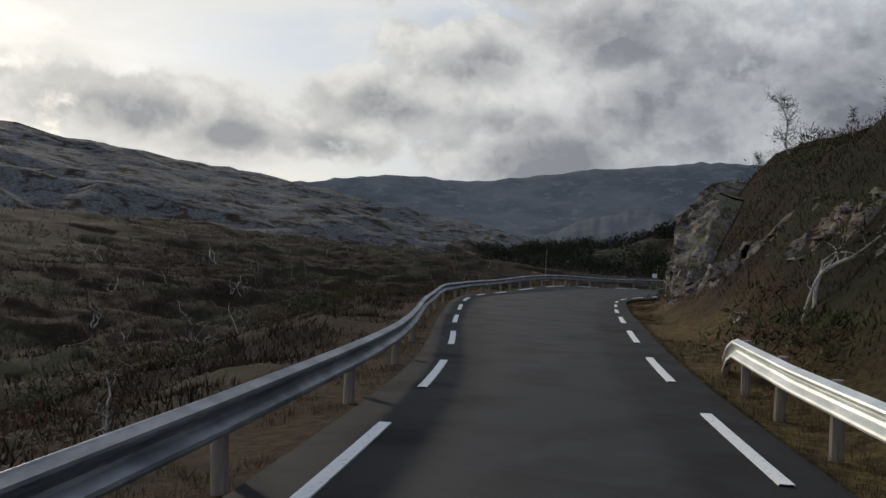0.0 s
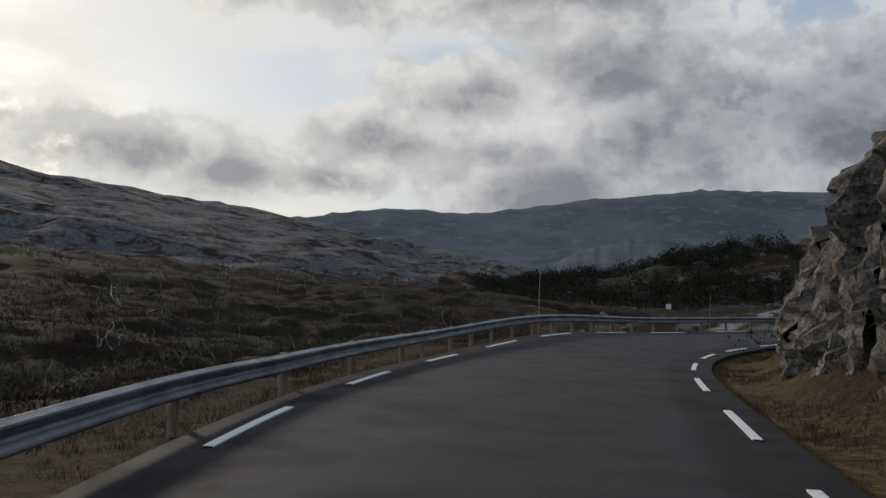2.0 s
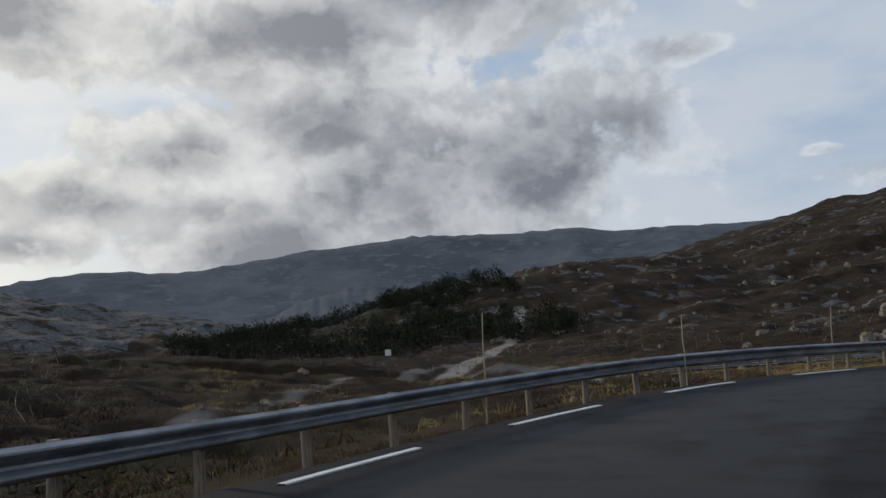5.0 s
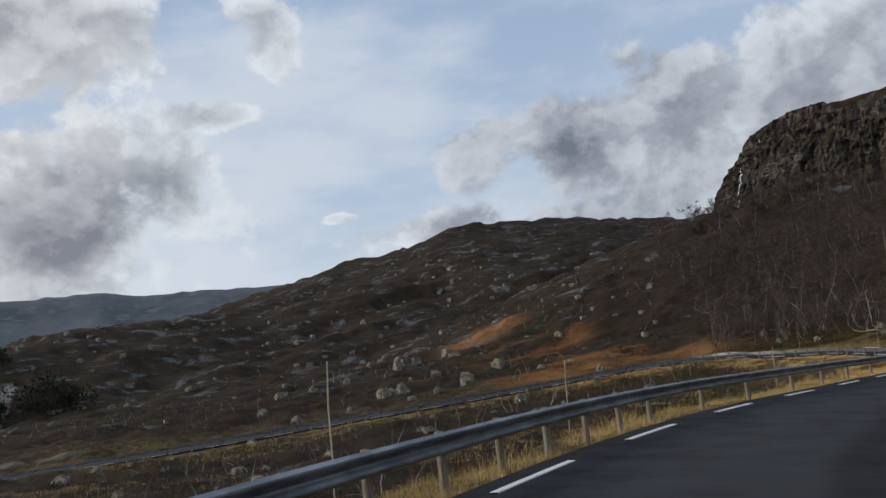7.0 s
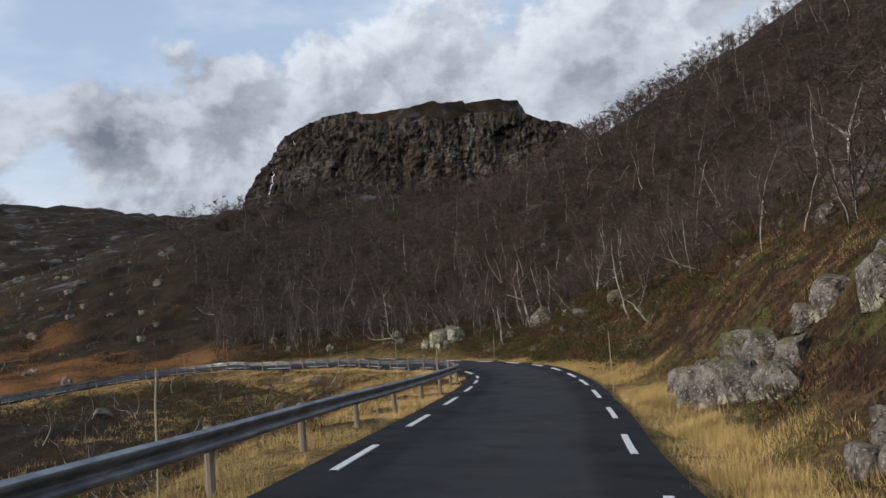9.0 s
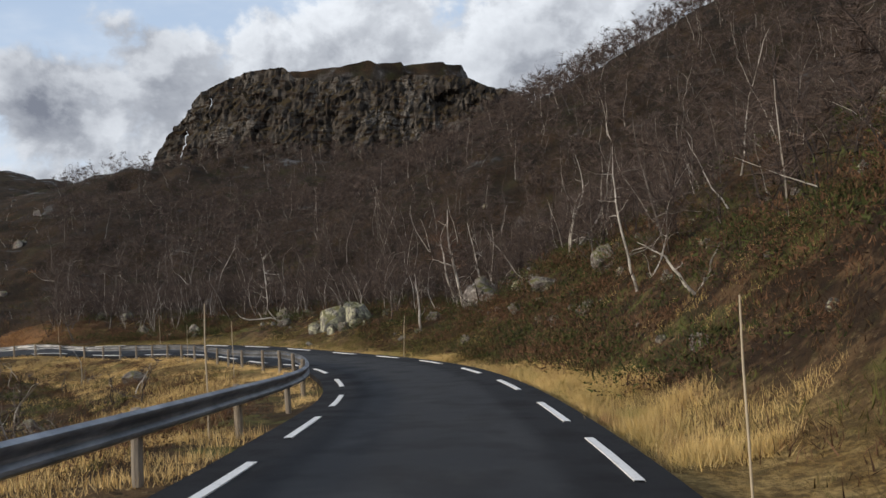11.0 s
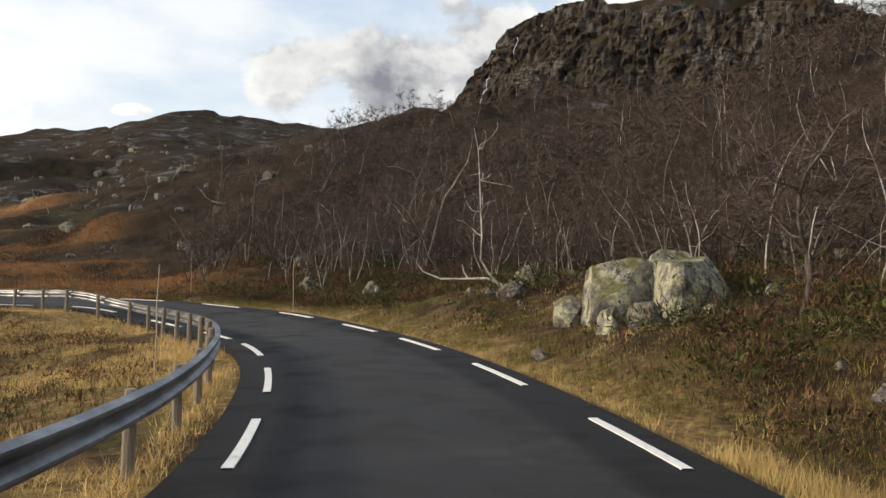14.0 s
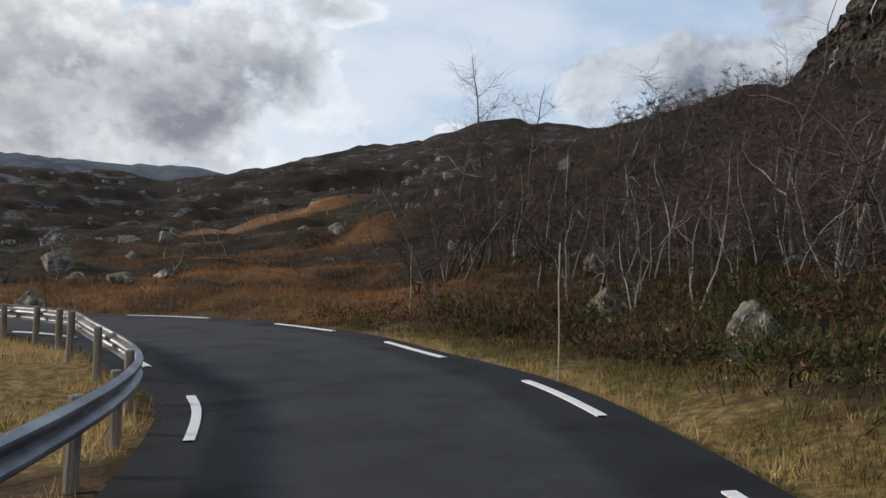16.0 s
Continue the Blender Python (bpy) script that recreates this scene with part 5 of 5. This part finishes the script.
def block_outcrop(label, places, seed, size=1.0):
    """Angular blocks that lean on one another; places: x, y, width, height, turn, tilt."""
    rng = random.Random(seed)
    thing = tagged(new("rock_outcrop"), label, "rock", "rock outcrops")
    x0, y0 = places[0][:2]
    thing.location = on_ground(x0, y0, 0)
    for x, y, wide, tall, turn, tilt in places:
        wide, tall = wide * size, tall * size
        ob = new("rock_block", block_mesh(rng.randint(1, 999), wide, wide * 0.8, tall * 1.5))
        ob.parent = thing
        p = Vector(on_ground(x, y, 0)) - thing.location
        ob.matrix_basis = Matrix.Translation(p + Vector((0, 0, tall * 0.18))) @ Euler((tilt, tilt * 0.6, turn)).to_matrix().to_4x4()
    return thing


block_outcrop("row of cracked angular grey rocks in straw grass", [(68.0, 76.1, 1.3, 1.5, 0.5, 0.45), (67.0, 75.7, 1.0, 1.7, 0.1, 0.55), (66.1, 75.8, 1.5, 1.6, 0.7, 0.35), (65.2, 75.2, 1.1, 1.4, 0.2, 0.5), (64.3, 75.3, 1.4, 1.5, 0.9, 0.3), (63.3, 74.8, 1.2, 1.2, 0.4, 0.45), (62.4, 74.9, 1.3, 1.2, 0.1, -0.3), (61.5, 74.3, 1.2, 1.0, 0.6, 0.4), (60.6, 74.2, 1.0, 0.9, 1.2, 0.3), (66.4, 74.6, 1.3, 1.5, 1.0, -0.3), (64.6, 74.2, 1.2, 1.2, 0.3, 0.4), (62.6, 73.7, 1.1, 0.9, 0.8, 0.2), (69.0, 76.2, 0.8, 0.7, 0.2, 0.3)], 5, 0.78)
block_outcrop("broken pale rocks on the steep slope", [(58.0, 71.6, 1.1, 0.7, 0.2, 0.1), (59.4, 71.0, 1.3, 0.9, 0.9, -0.2), (60.8, 71.4, 0.9, 0.7, 0.4, 0.3), (56.4, 72.2, 0.8, 0.5, 0.1, 0.2), (62.0, 70.2, 1.4, 1.2, 0.3, 0.2), (64.0, 69.6, 1.2, 1.0, 0.7, -0.2)], 7)
FLATNESS = (0.62, 0.75, 0.9, 0.55, 0.8, 0.7)
BOULDERS = [boulder_mesh(60 + k, FLATNESS[k]) for k in range(6)]
STONES = [boulder_mesh(60 + k, FLATNESS[k], 3) for k in range(6)]


def boulder(label, kind, x, y, width, turn=0.0, sink=0.25, tall=1.0, shapes=BOULDERS):
    ob = tagged(new("boulder", shapes[kind]), label, "boulder", "boulders on the slope")
    flat = FLATNESS[kind] * tall
    ob.matrix_basis = Matrix.Translation((x, y, float(ground_at(x, y)) + width * flat * (0.5 - sink))) @ Matrix.Rotation(turn, 4, "Z") @ Matrix.Diagonal((width, width * 0.85, width * tall, 1))
    return ob


def great_boulder(label, places):
    """Two halves of one boulder and the pieces at its foot; places: x, y, foot, width, depth, height, turn, tilt."""
    thing = tagged(new("boulder"), label, "boulder", "boulders on the slope")
    thing.location = on_ground(*places[0][:2], 0)
    for k, (x, y, foot, wide, deep, tall, turn, tilt) in enumerate(places):
        me = block_mesh(31 + k, wide, deep, tall, True)
        me.materials[0] = LICHEN_ROCK
        ob = new("rock_half" if k < 2 else "broken_piece", me)
        ob.parent = thing
        ob.matrix_basis = Matrix.Translation(Vector((x, y, foot + tall / 2)) - thing.location) @ Euler((tilt, tilt * 0.6, turn)).to_matrix().to_4x4()
    return thing


great_boulder("great split boulder spotted with pale lichen above the road", [(116.4, 95.8, -3.2, 1.8, 1.8, 2.05, 0.55, 0.10), (115.9, 94.1, -3.2, 2.2, 1.9, 2.05, 0.30, -0.10), (114.7, 95.4, -3.1, 0.9, 0.8, 0.85, 0.3, 0.2), (116.5, 97.2, -3.2, 1.0, 0.9, 1.1, 1.1, -0.2), (114.7, 93.2, -3.0, 1.0, 0.8, 0.9, 0.4, 0.1), (114.6, 94.5, -3.1, 0.6, 0.5, 0.6, 1.3, 0.3), (117.0, 94.9, -2.9, 1.6, 1.5, 1.95, 0.9, 0.15)])
boulder("pale stone lying against the great boulder", 2, 114.2, 94.6, 0.8, 1.0)
boulder("huge dark boulder with a hollow under it", 4, 110.6, 85.4, 2.6, 2.0)
boulder("broad flat grey boulder among birches", 3, 105.4, 82.0, 2.1, 0.8)
boulder("pale angular boulder beside the verge", 2, 127.6, 110.9, 1.4, 0.2, 0.15, 1.0)
boulder("small grey stone beside a pale boulder", 5, 128.6, 110.1, 0.7, 2.2)
boulder("round lichen-spotted boulder under a birch", 1, 120.6, 100.7, 1.2, 1.1)
boulder("pale grey stone at the edge of the grass", 5, 113.4, 96.6, 0.5, 1.1)
boulder("pale grey stone under the broken birch stem", 1, 111.0, 88.4, 1.0, 2.1)
boulder("small pale stone in straw grass", 5, 101.5, 83.0, 0.9, 0.5)
boulder("small pale stone in straw grass", 0, 103.2, 82.2, 0.7, 1.5)
boulder("white-topped boulder on the steep slope", 1, 73.2, 70.6, 1.2, 0.3)
boulder("large pale boulder far out on the heath", 2, 138, 199, 3.6, 0.6)
boulder("large pale boulder far out on the heath", 1, 128.0, 154.6, 2.4, 1.6)
boulder("large pale boulder far out on the heath", 5, 104.6, 162.2, 3.0, 0.9)
boulder("pale boulder standing in rust-coloured grass", 2, 121.9, 139.4, 1.7, 0.4)
block_outcrop("low broken grey rocks in moss beside the verge", [(52.9, 74.3, 0.7, 0.35, 0.3, 0.15), (53.5, 73.9, 0.6, 0.3, 0.9, -0.1), (52.1, 74.0, 0.8, 0.4, 0.5, 0.1), (54.4, 73.7, 0.45, 0.28, 1.2, 0.2)], 15)
block_outcrop("grey split rocks standing out of the steep slope", [(60.1, 72.1, 1.1, 1.0, 0.3, 0.15), (61.0, 71.8, 0.8, 0.8, 0.8, -0.1), (63.5, 72.6, 0.8, 0.9, 0.4, 0.2), (64.0, 73.1, 0.6, 0.5, 1.0, 0.1)], 19)
boulder("broad flat pale boulder in green heather", 3, 100.9, 81.7, 1.4, 0.8)
boulder("rounded mossy boulder in the heather", 1, 94.4, 79.9, 0.9, 0.5)
boulder("small pale stone in the heather", 4, 98.3, 81.8, 0.4, 0.5)
boulder("small pale stone in the heather", 2, 96.6, 81.1, 0.55, 1.4)
rng_b = np.random.default_rng(77)
for x, y in scatter(70, (60, 150, 55, 135), lambda x, y: in_wood(x, y) & (off_road(x, y)[0] < 30), 21):
    boulder("grey lichen-spotted stone among heather and birches", int(rng_b.integers(6)), x, y, float(rng_b.uniform(0.4, 1.7)), float(rng_b.uniform(0, 6)), 0.32, 1.0, STONES)
for x, y in scatter(45, (70, 230, 146, 260), beyond, 22):
    boulder("weathered grey stone out on the heath", int(rng_b.integers(6)), x, y, float(rng_b.uniform(0.6, 2.0)), float(rng_b.uniform(0, 6)), 0.32, 1.0, STONES)

for x, y in scatter(60, (5, 112, 76, 165), lambda x, y: (off_road(x, y)[1] > 0) & (off_road(x, y)[0] > 3.5), 23):
    boulder("weathered grey stone in the hollow below the road", int(rng_b.integers(6)), x, y, float(rng_b.uniform(0.4, 1.8)), float(rng_b.uniform(0, 6)), 0.32, 1.0, STONES)
for x, y in scatter(130, (76, 142, 70, 118), lambda x, y: (off_road(x, y)[1] < 0) & (off_road(x, y)[0] > 3.4) & (off_road(x, y)[0] < 10), 24):
    boulder("small grey stone half sunk in heather", int(rng_b.integers(6)), x, y, float(rng_b.uniform(0.18, 0.6)), float(rng_b.uniform(0, 6)), 0.3, 1.0, STONES)


def stone_soup(seed):
    """One small angular stone as vertices and triangles."""
    me = block_mesh(seed, 1.0, 0.8, 0.9, False, True)
    me.calc_loop_triangles()
    v, f = np.zeros(len(me.vertices) * 3), np.zeros(len(me.loop_triangles) * 3, int)
    me.vertices.foreach_get("co", v)
    me.loop_triangles.foreach_get("vertices", f)
    bpy.data.meshes.remove(me)
    return (v.reshape(-1, 3) + (0, 0, 0.12), f.reshape(-1, 3))


stone_places = scatter(240, (70, 340, 150, 420), beyond, 104)
woodland("heath_stones", "pale angular stones strewn over the heath", stone_places, [(stone_soup(500 + k),) for k in range(4)], [ROCK], 105, 0.7, 2.6, "stones")


def clump_place(x, y):
    out, lat = off_road(x, y)
    return open_spot(x, y) & (lat < 0) & (out > np.where(x < 108, 1.9, 2.6)) & (out < 9) & (value_noise(x, y, 2.6, 3, 91) > 0.0)


woodland("juniper_clumps", "dark green mounds of juniper above the verge", scatter(330, (78, 138, 70, 120), clump_place, 92), JUNIPER_KINDS, [JUNIPER], 93, 0.8, 1.6, "bushes")
woodland("brown_heather_clumps", "dark brown mounds of heather above the verge", scatter(560, (78, 138, 70, 120), clump_place, 94), HEATH_KINDS, [BROWN_LEAF], 95, 1.0, 1.9, "bushes")


def hollow_place(x, y):
    out, lat = off_road(x, y)
    return (lat > 0) & (out > 1.9) & (out < 9) & (value_noise(x, y, 2.8, 3, 106) > 0.22)


woodland("bank_heather_clumps", "dark heather mounds on the grassy bank below the rail", scatter(190, (66, 116, 82, 128), hollow_place, 107), HEATH_KINDS, [BROWN_LEAF], 108, 0.6, 1.4, "bushes")

# ---- grass and heather ----


def straw_material():
    k = Mat("straw_grass", 0.8, spec=0.2)
    patch, small = k.noise(0.35, 4, 0.6), k.noise(1.3, 4, 0.6)
    tone = k.mix(k.step(patch, 0.40, 0.60), (0.54, 0.38, 0.145), (0.30, 0.22, 0.07))
    tone = k.mix(k.step(small, 0.52, 0.66), tone, (0.23, 0.12, 0.05))
    tone = k.mix(k.step(k.noise(0.8, 3), 0.60, 0.70), tone, (0.13, 0.145, 0.030))
    k.colour(k.mix(k.math("MULTIPLY", k.island(), 0.5), tone, (0.60, 0.47, 0.25)))
    return k.m


def heather_material():
    k = Mat("heather", 0.9, spec=0.1)
    a, b, c = k.noise(0.45, 5, 0.6), k.noise(1.5, 5, 0.6), k.noise(0.9, 4, 0.6)
    tone = k.mix(k.step(b, 0.40, 0.62), (0.055, 0.031, 0.019), (0.19, 0.105, 0.058))
    tone = k.mix(k.step(a, 0.50, 0.62), tone, k.mix(b, (0.045, 0.055, 0.016), (0.19, 0.19, 0.058)))
    tone = k.mix(k.step(c, 0.62, 0.72), tone, (0.31, 0.23, 0.11))
    k.colour(k.mix(k.island(), k.mix(0.5, tone, (0.008, 0.006, 0.005)), tone))
    return k.m


RUST_GRASS = leaf_material("rust_grass", (0.13, 0.062, 0.026), (0.40, 0.21, 0.09))
STRAW, HEATHER = straw_material(), heather_material()
# a darker copy of the verge grass, its colour dimmed for a hidden sun
SHADED_GRASS = leaf_material("shaded_grass", (0.034, 0.022, 0.010), (0.125, 0.080, 0.036))
# a darker heather tone, for the bench and places at x <= 30
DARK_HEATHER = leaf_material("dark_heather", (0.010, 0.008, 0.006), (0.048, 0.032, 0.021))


def blades(name, label, places, mat, lo, hi, per, spread, width, seed, cat, lean=0.9):
    """Tufts of thin leaning blades, in one mesh."""
    rng = np.random.default_rng(seed)
    c = np.repeat(places, per, 0)
    size = np.repeat(rng.uniform(lo, hi, len(places)), per)
    n = len(c)
    base = c + rng.normal(0, spread, (n, 2)) * size[:, None] * 1.2
    z = ground_at(base[:, 0], base[:, 1])
    a, tilt = rng.uniform(0, math.tau, n), rng.uniform(0.1, lean, n)
    h = size * rng.uniform(0.6, 1.2, n)
    tip = np.stack([base[:, 0] + np.cos(a) * tilt * h, base[:, 1] + np.sin(a) * tilt * h, z + h * np.sqrt(np.maximum(0.06, 1 - tilt**2 * 0.7))], 1)
    w = rng.uniform(0.6, 1.4, n) * width
    b = rng.uniform(0, math.tau, n)
    off = np.stack([np.cos(b) * w, np.sin(b) * w, np.zeros(n)], 1)
    p0 = np.column_stack([base, z - 0.03])
    v = np.stack([p0 - off, p0 + off, tip], 1).reshape(-1, 3)
    me = mesh_of(name, v, np.arange(3 * n).reshape(-1, 3), [mat])
    return tagged(new(name, me), label, cat, kind="stuff")


def verge_place(x, y):
    out, lat = off_road(x, y)
    thin = value_noise(x, y, 2.2, 3, 41)
    dry = np.where(lat > 0, np.clip((x - 8) / 45, 0.05, 1), np.clip((x - 5) / 50, 0.35, 1))
    wide = np.interp(x, [0, 50, 75, 90, 105], [1.6, 2.0, 2.4, 2.0, 0.95])
    patchy = (lat < 0) | (x < 55) | (value_noise(x, y, 3.2, 3, 81) > 0.02) | (out < 1.3)
    return patchy & (out > np.where(lat > 0, 0.75, 0.62)) & (out < np.where(lat > 0, np.where(x > 55, 8.0, 2.6), wide * (1 + 0.5 * thin))) & ((thin + 0.9 * dry > 0.35) | ((out < 1.7) & (thin > -0.5)))


def heath_place(x, y):
    out, lat = off_road(x, y)
    return (out > np.where(lat > 0, 2.2, np.where(x < 30, 2.9, 1.8))) & (out < 13) & ((value_noise(x, y, 4.0, 3, 43) + out * 0.08 > -0.1) | (lat < 0))


verge_tufts = scatter(20000, (-8, 135, -2, 132), verge_place, 31)
# straw grass in a brighter gold, painted as if it faced the sun
SUNLIT_GRASS = leaf_material("sunlit_grass", (0.40, 0.25, 0.085), (0.88, 0.66, 0.32))
valley = (off_road(verge_tufts[:, 0], verge_tufts[:, 1])[1] > 0) & (verge_tufts[:, 0] > 62)
blades("bank_verge_grass", "dead grass on the falling bank, coloured pale gold as if sunlit", verge_tufts[valley], SUNLIT_GRASS, 0.10, 0.27, 14, 0.45, 0.0045, 37, "grass", 1.25)
blades("verge_grass", "long straw-coloured dead grass along the verge", verge_tufts[(verge_tufts[:, 0] > 24) & ~valley], STRAW, 0.10, 0.27, 14, 0.45, 0.0045, 32, "grass", 1.25)
blades("shaded_verge_grass", "short dull brown dead grass along the verge, darkened as if the sun were hidden", verge_tufts[verge_tufts[:, 0] <= 24], SHADED_GRASS, 0.05, 0.16, 13, 0.55, 0.0045, 35, "grass", 1.3)


def moss_place(x, y):
    out, lat = off_road(x, y)
    return (lat < 0) & (out > 1.0) & (out < 4.6) & (value_noise(x, y, 2.0, 3, 99) > -0.25)


MOSS_GRASS = leaf_material("green_brown_grass", (0.045, 0.040, 0.014), (0.24, 0.20, 0.070))
blades("bank_turf", "short green and brown grass on the low bank", scatter(3600, (98, 130, 84, 124), moss_place, 100), MOSS_GRASS, 0.06, 0.15, 22, 0.9, 0.006, 101, "grass", 1.3)


def tussock_place(x, y):
    out, lat = off_road(x, y)
    return (lat < 0) & (out > 0.9) & (x < 107) & (out < np.interp(x, [50, 80, 96, 104, 107], [1.9, 2.5, 2.3, 1.6, 1.2])) & (value_noise(x, y, 1.8, 3, 96) > 0.02)


blades("tussock_grass", "thick pale gold tussocks of dead grass along the verge", scatter(800, (50, 126, 70, 118), tussock_place, 97), STRAW, 0.20, 0.36, 110, 0.46, 0.0055, 98, "grass", 1.3)


def moor_place(x, y):
    out, lat = off_road(x, y)
    return (lat > 0) & (out > 3) & (value_noise(x, y, 6.0, 3, 61) > -0.05)


def bank_place(x, y):
    out, lat = off_road(x, y)
    return (lat > 0) & (out > 2.5) & (value_noise(x, y, 9.0, 3, 63) > 0.25)


def slope_place(x, y):
    out, lat = off_road(x, y)
    return (lat < 0) & (out > 2) & (out < 9) & (value_noise(x, y, 2.4, 3, 67) > 0.42)


blades("slope_grass", "scattered straw tufts among the heather", scatter(1000, (50, 142, 66, 122), slope_place, 68), STRAW, 0.08, 0.18, 16, 0.7, 0.006, 69, "grass")


def meadow_place(x, y):
    out, lat = off_road(x, y)
    return beyond(x, y) & (out > 1.5) | ((lat < 0) & (x > 100) & (y > 122) & (out > 0.8) & ((x - 113) < (y - 102) * 0.7))


blades("moor_grass", "rust and straw grass on the moor beyond the bend", scatter(7000, (60, 175, 120, 172), lambda x, y: meadow_place(x, y) & (bog_at(x, y) + 0.4 * value_noise(x, y, 6.0, 3, 71) > 0.42), 72), RUST_GRASS, 0.15, 0.36, 8, 0.8, 0.014, 73, "grass")
blades("moor_heather", "dark heather patches on the moor beyond the bend", scatter(6500, (40, 210, 125, 250), lambda x, y: meadow_place(x, y) & (bog_at(x, y) + 0.5 * value_noise(x, y, 10.0, 3, 74) < 0.35), 75), HEATHER, 0.25, 0.5, 9, 0.7, 0.026, 76, "heather", 1.4)
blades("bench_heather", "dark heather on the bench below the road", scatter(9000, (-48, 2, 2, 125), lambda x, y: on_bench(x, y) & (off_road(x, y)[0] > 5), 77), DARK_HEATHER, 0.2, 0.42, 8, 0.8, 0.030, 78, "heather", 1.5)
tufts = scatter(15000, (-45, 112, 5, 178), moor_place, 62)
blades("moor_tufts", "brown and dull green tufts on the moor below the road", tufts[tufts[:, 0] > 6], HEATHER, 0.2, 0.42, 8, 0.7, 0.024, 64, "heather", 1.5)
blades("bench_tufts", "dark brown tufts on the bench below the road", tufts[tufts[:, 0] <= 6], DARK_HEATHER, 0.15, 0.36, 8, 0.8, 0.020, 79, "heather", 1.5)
blades("bank_grass", "dull straw grass in patches below the road", scatter(5000, (5, 112, 72, 172), bank_place, 65), STRAW, 0.2, 0.42, 9, 0.42, 0.010, 66, "grass")
heath_tufts = scatter(27000, (-14, 142, -2, 128), heath_place, 33)
blades("heather", "low brown and dark green heather on the slopes", heath_tufts[heath_tufts[:, 0] > 30], HEATHER, 0.10, 0.28, 12, 0.80, 0.012, 34, "heather", 1.3)
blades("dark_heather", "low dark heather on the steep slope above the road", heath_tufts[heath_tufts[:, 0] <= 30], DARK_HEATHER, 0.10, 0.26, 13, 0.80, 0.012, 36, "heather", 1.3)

# ---- snow poles and a sign ----


def pole_material():
    k = Mat("bare_pole_wood", 0.7)
    k.colour(k.mix(k.noise(3, 5), (0.30, 0.24, 0.17), (0.52, 0.45, 0.34)))
    return k.m


POLE = pole_material()


def snow_pole(x, y, height, lean_x=0.0, lean_y=0.0):
    path = [(0, 0, -0.3), (0.01, 0, height * 0.35), (-0.01, 0.01, height * 0.7), (0, 0, height)]
    v, f = tube(path, [0.014, 0.013, 0.012, 0.009], 7)
    ob = tagged(new("snow_pole", mesh_of("snow_pole", v, f, [POLE], smooth=True)), "thin bare wooden snow pole beside the road", "pole", "snow poles")
    ob.matrix_basis = Matrix.Translation(on_ground(x, y, 0)) @ Euler((lean_x, lean_y, 0)).to_matrix().to_4x4()
    return ob


for x, y, h, a, b in ((38.25, 74.3, 1.9, 0.02, 0.03), (72.2, 78.4, 2.1, 0.0, 0.0), (102.7, 88.4, 2.0, 0.05, 0.08), (122.75, 111.2, 2.2, 0.0, -0.02), (129.5, 124.0, 2.2, 0, 0), (18.9, 73.4, 1.75, 0, 0), (13.1, 70.7, 2.1, 0, 0.02), (3.2, 59.3, 2.8, 0, 0.02), (27.0, 78.4, 2.0, 0.03, 0.04), (36.4, 81.6, 1.95, 0.04, 0.05), (50.4, 82.7, 1.75, 0.03, 0.04), (6.6, 33.2, 1.3, 0.0, 0.02), (77.0, 86.0, 2.2, 0, 0.02), (95.0, 93.4, 2.2, 0, 0), (107.5, 101.5, 2.2, 0.02, 0), (117.0, 122.0, 2.2, 0, 0)):
    snow_pole(x, y, h, a, b)


def road_sign(x, y):
    thing = tagged(new("road_sign"), "small white road sign on a thin post", "sign")
    thing.location = on_ground(x, y, 0)
    v, f = tube([(0, 0, -0.4), (0, 0, 2.6)], [0.035, 0.035], 8)
    ob = new("post", mesh_of("post", v, f, [STEEL], smooth=True))
    ob.parent = thing
    bm = bmesh.new()
    bmesh.ops.create_cube(bm, size=1, matrix=Matrix.Translation((0, -0.06, 2.1)) @ Matrix.Diagonal((1.1, 0.03, 1.1, 1)))
    bmesh.ops.bevel(bm, geom=bm.edges[:], offset=0.01, segments=1, affect="EDGES")
    part("sign_board", bm, PAINT, thing, "white sign board")
    return thing


road_sign(38.6, 213.0)


# ---- houses far down the valley ----


def house_material(name, low, high):
    k = Mat(name, 0.8)
    k.colour(k.mix(k.noise(0.8, 5), low, high))
    return k.m


WHITE_WALL, SLATE = house_material("white_boards", (0.70, 0.70, 0.68), (0.82, 0.82, 0.80)), house_material("dark_slates", (0.06, 0.06, 0.065), (0.12, 0.12, 0.125))


def far_house(x, y, z, long, turn):
    """A small gabled house: walls on a plinth and a roof with eaves."""
    thing = tagged(new("house"), "small white wooden house with a dark gabled roof", "house", "houses in the valley")
    thing.matrix_basis = Matrix.Translation((x, y, z - 1)) @ Matrix.Rotation(turn, 4, "Z")
    for name, mat, half, prof in (("wall", WHITE_WALL, long / 2, [(-3, -6), (3, -6), (3, 3.4), (0, 5.6), (-3, 3.4)]), ("roof", SLATE, long / 2 + 0.4, [(-3.5, 3.1), (0, 5.7), (3.5, 3.1), (3.5, 3.4), (0, 6.0), (-3.5, 3.4)])):
        bm = bmesh.new()
        a = [bm.verts.new((-half, u, v)) for u, v in prof]
        b = [bm.verts.new((half, u, v)) for u, v in prof]
        bm.faces.new(a[::-1]), bm.faces.new(b)
        for i in range(len(prof)):
            bm.faces.new((a[i], a[(i + 1) % len(prof)], b[(i + 1) % len(prof)], b[i]))
        bmesh.ops.recalc_face_normals(bm, faces=bm.faces[:])
        part(name, bm, mat, thing)
    return thing


for x, y, z, long, turn in ((290.1, 1372.2, 30.0, 11, 0.2), (251.8, 1331.0, 18.0, 9, 0.5), (259.9, 1329.4, 17.1, 14, 0.1), (243.6, 1332.6, 18.8, 8, 0.9)):
    far_house(x, y, z, long, turn)
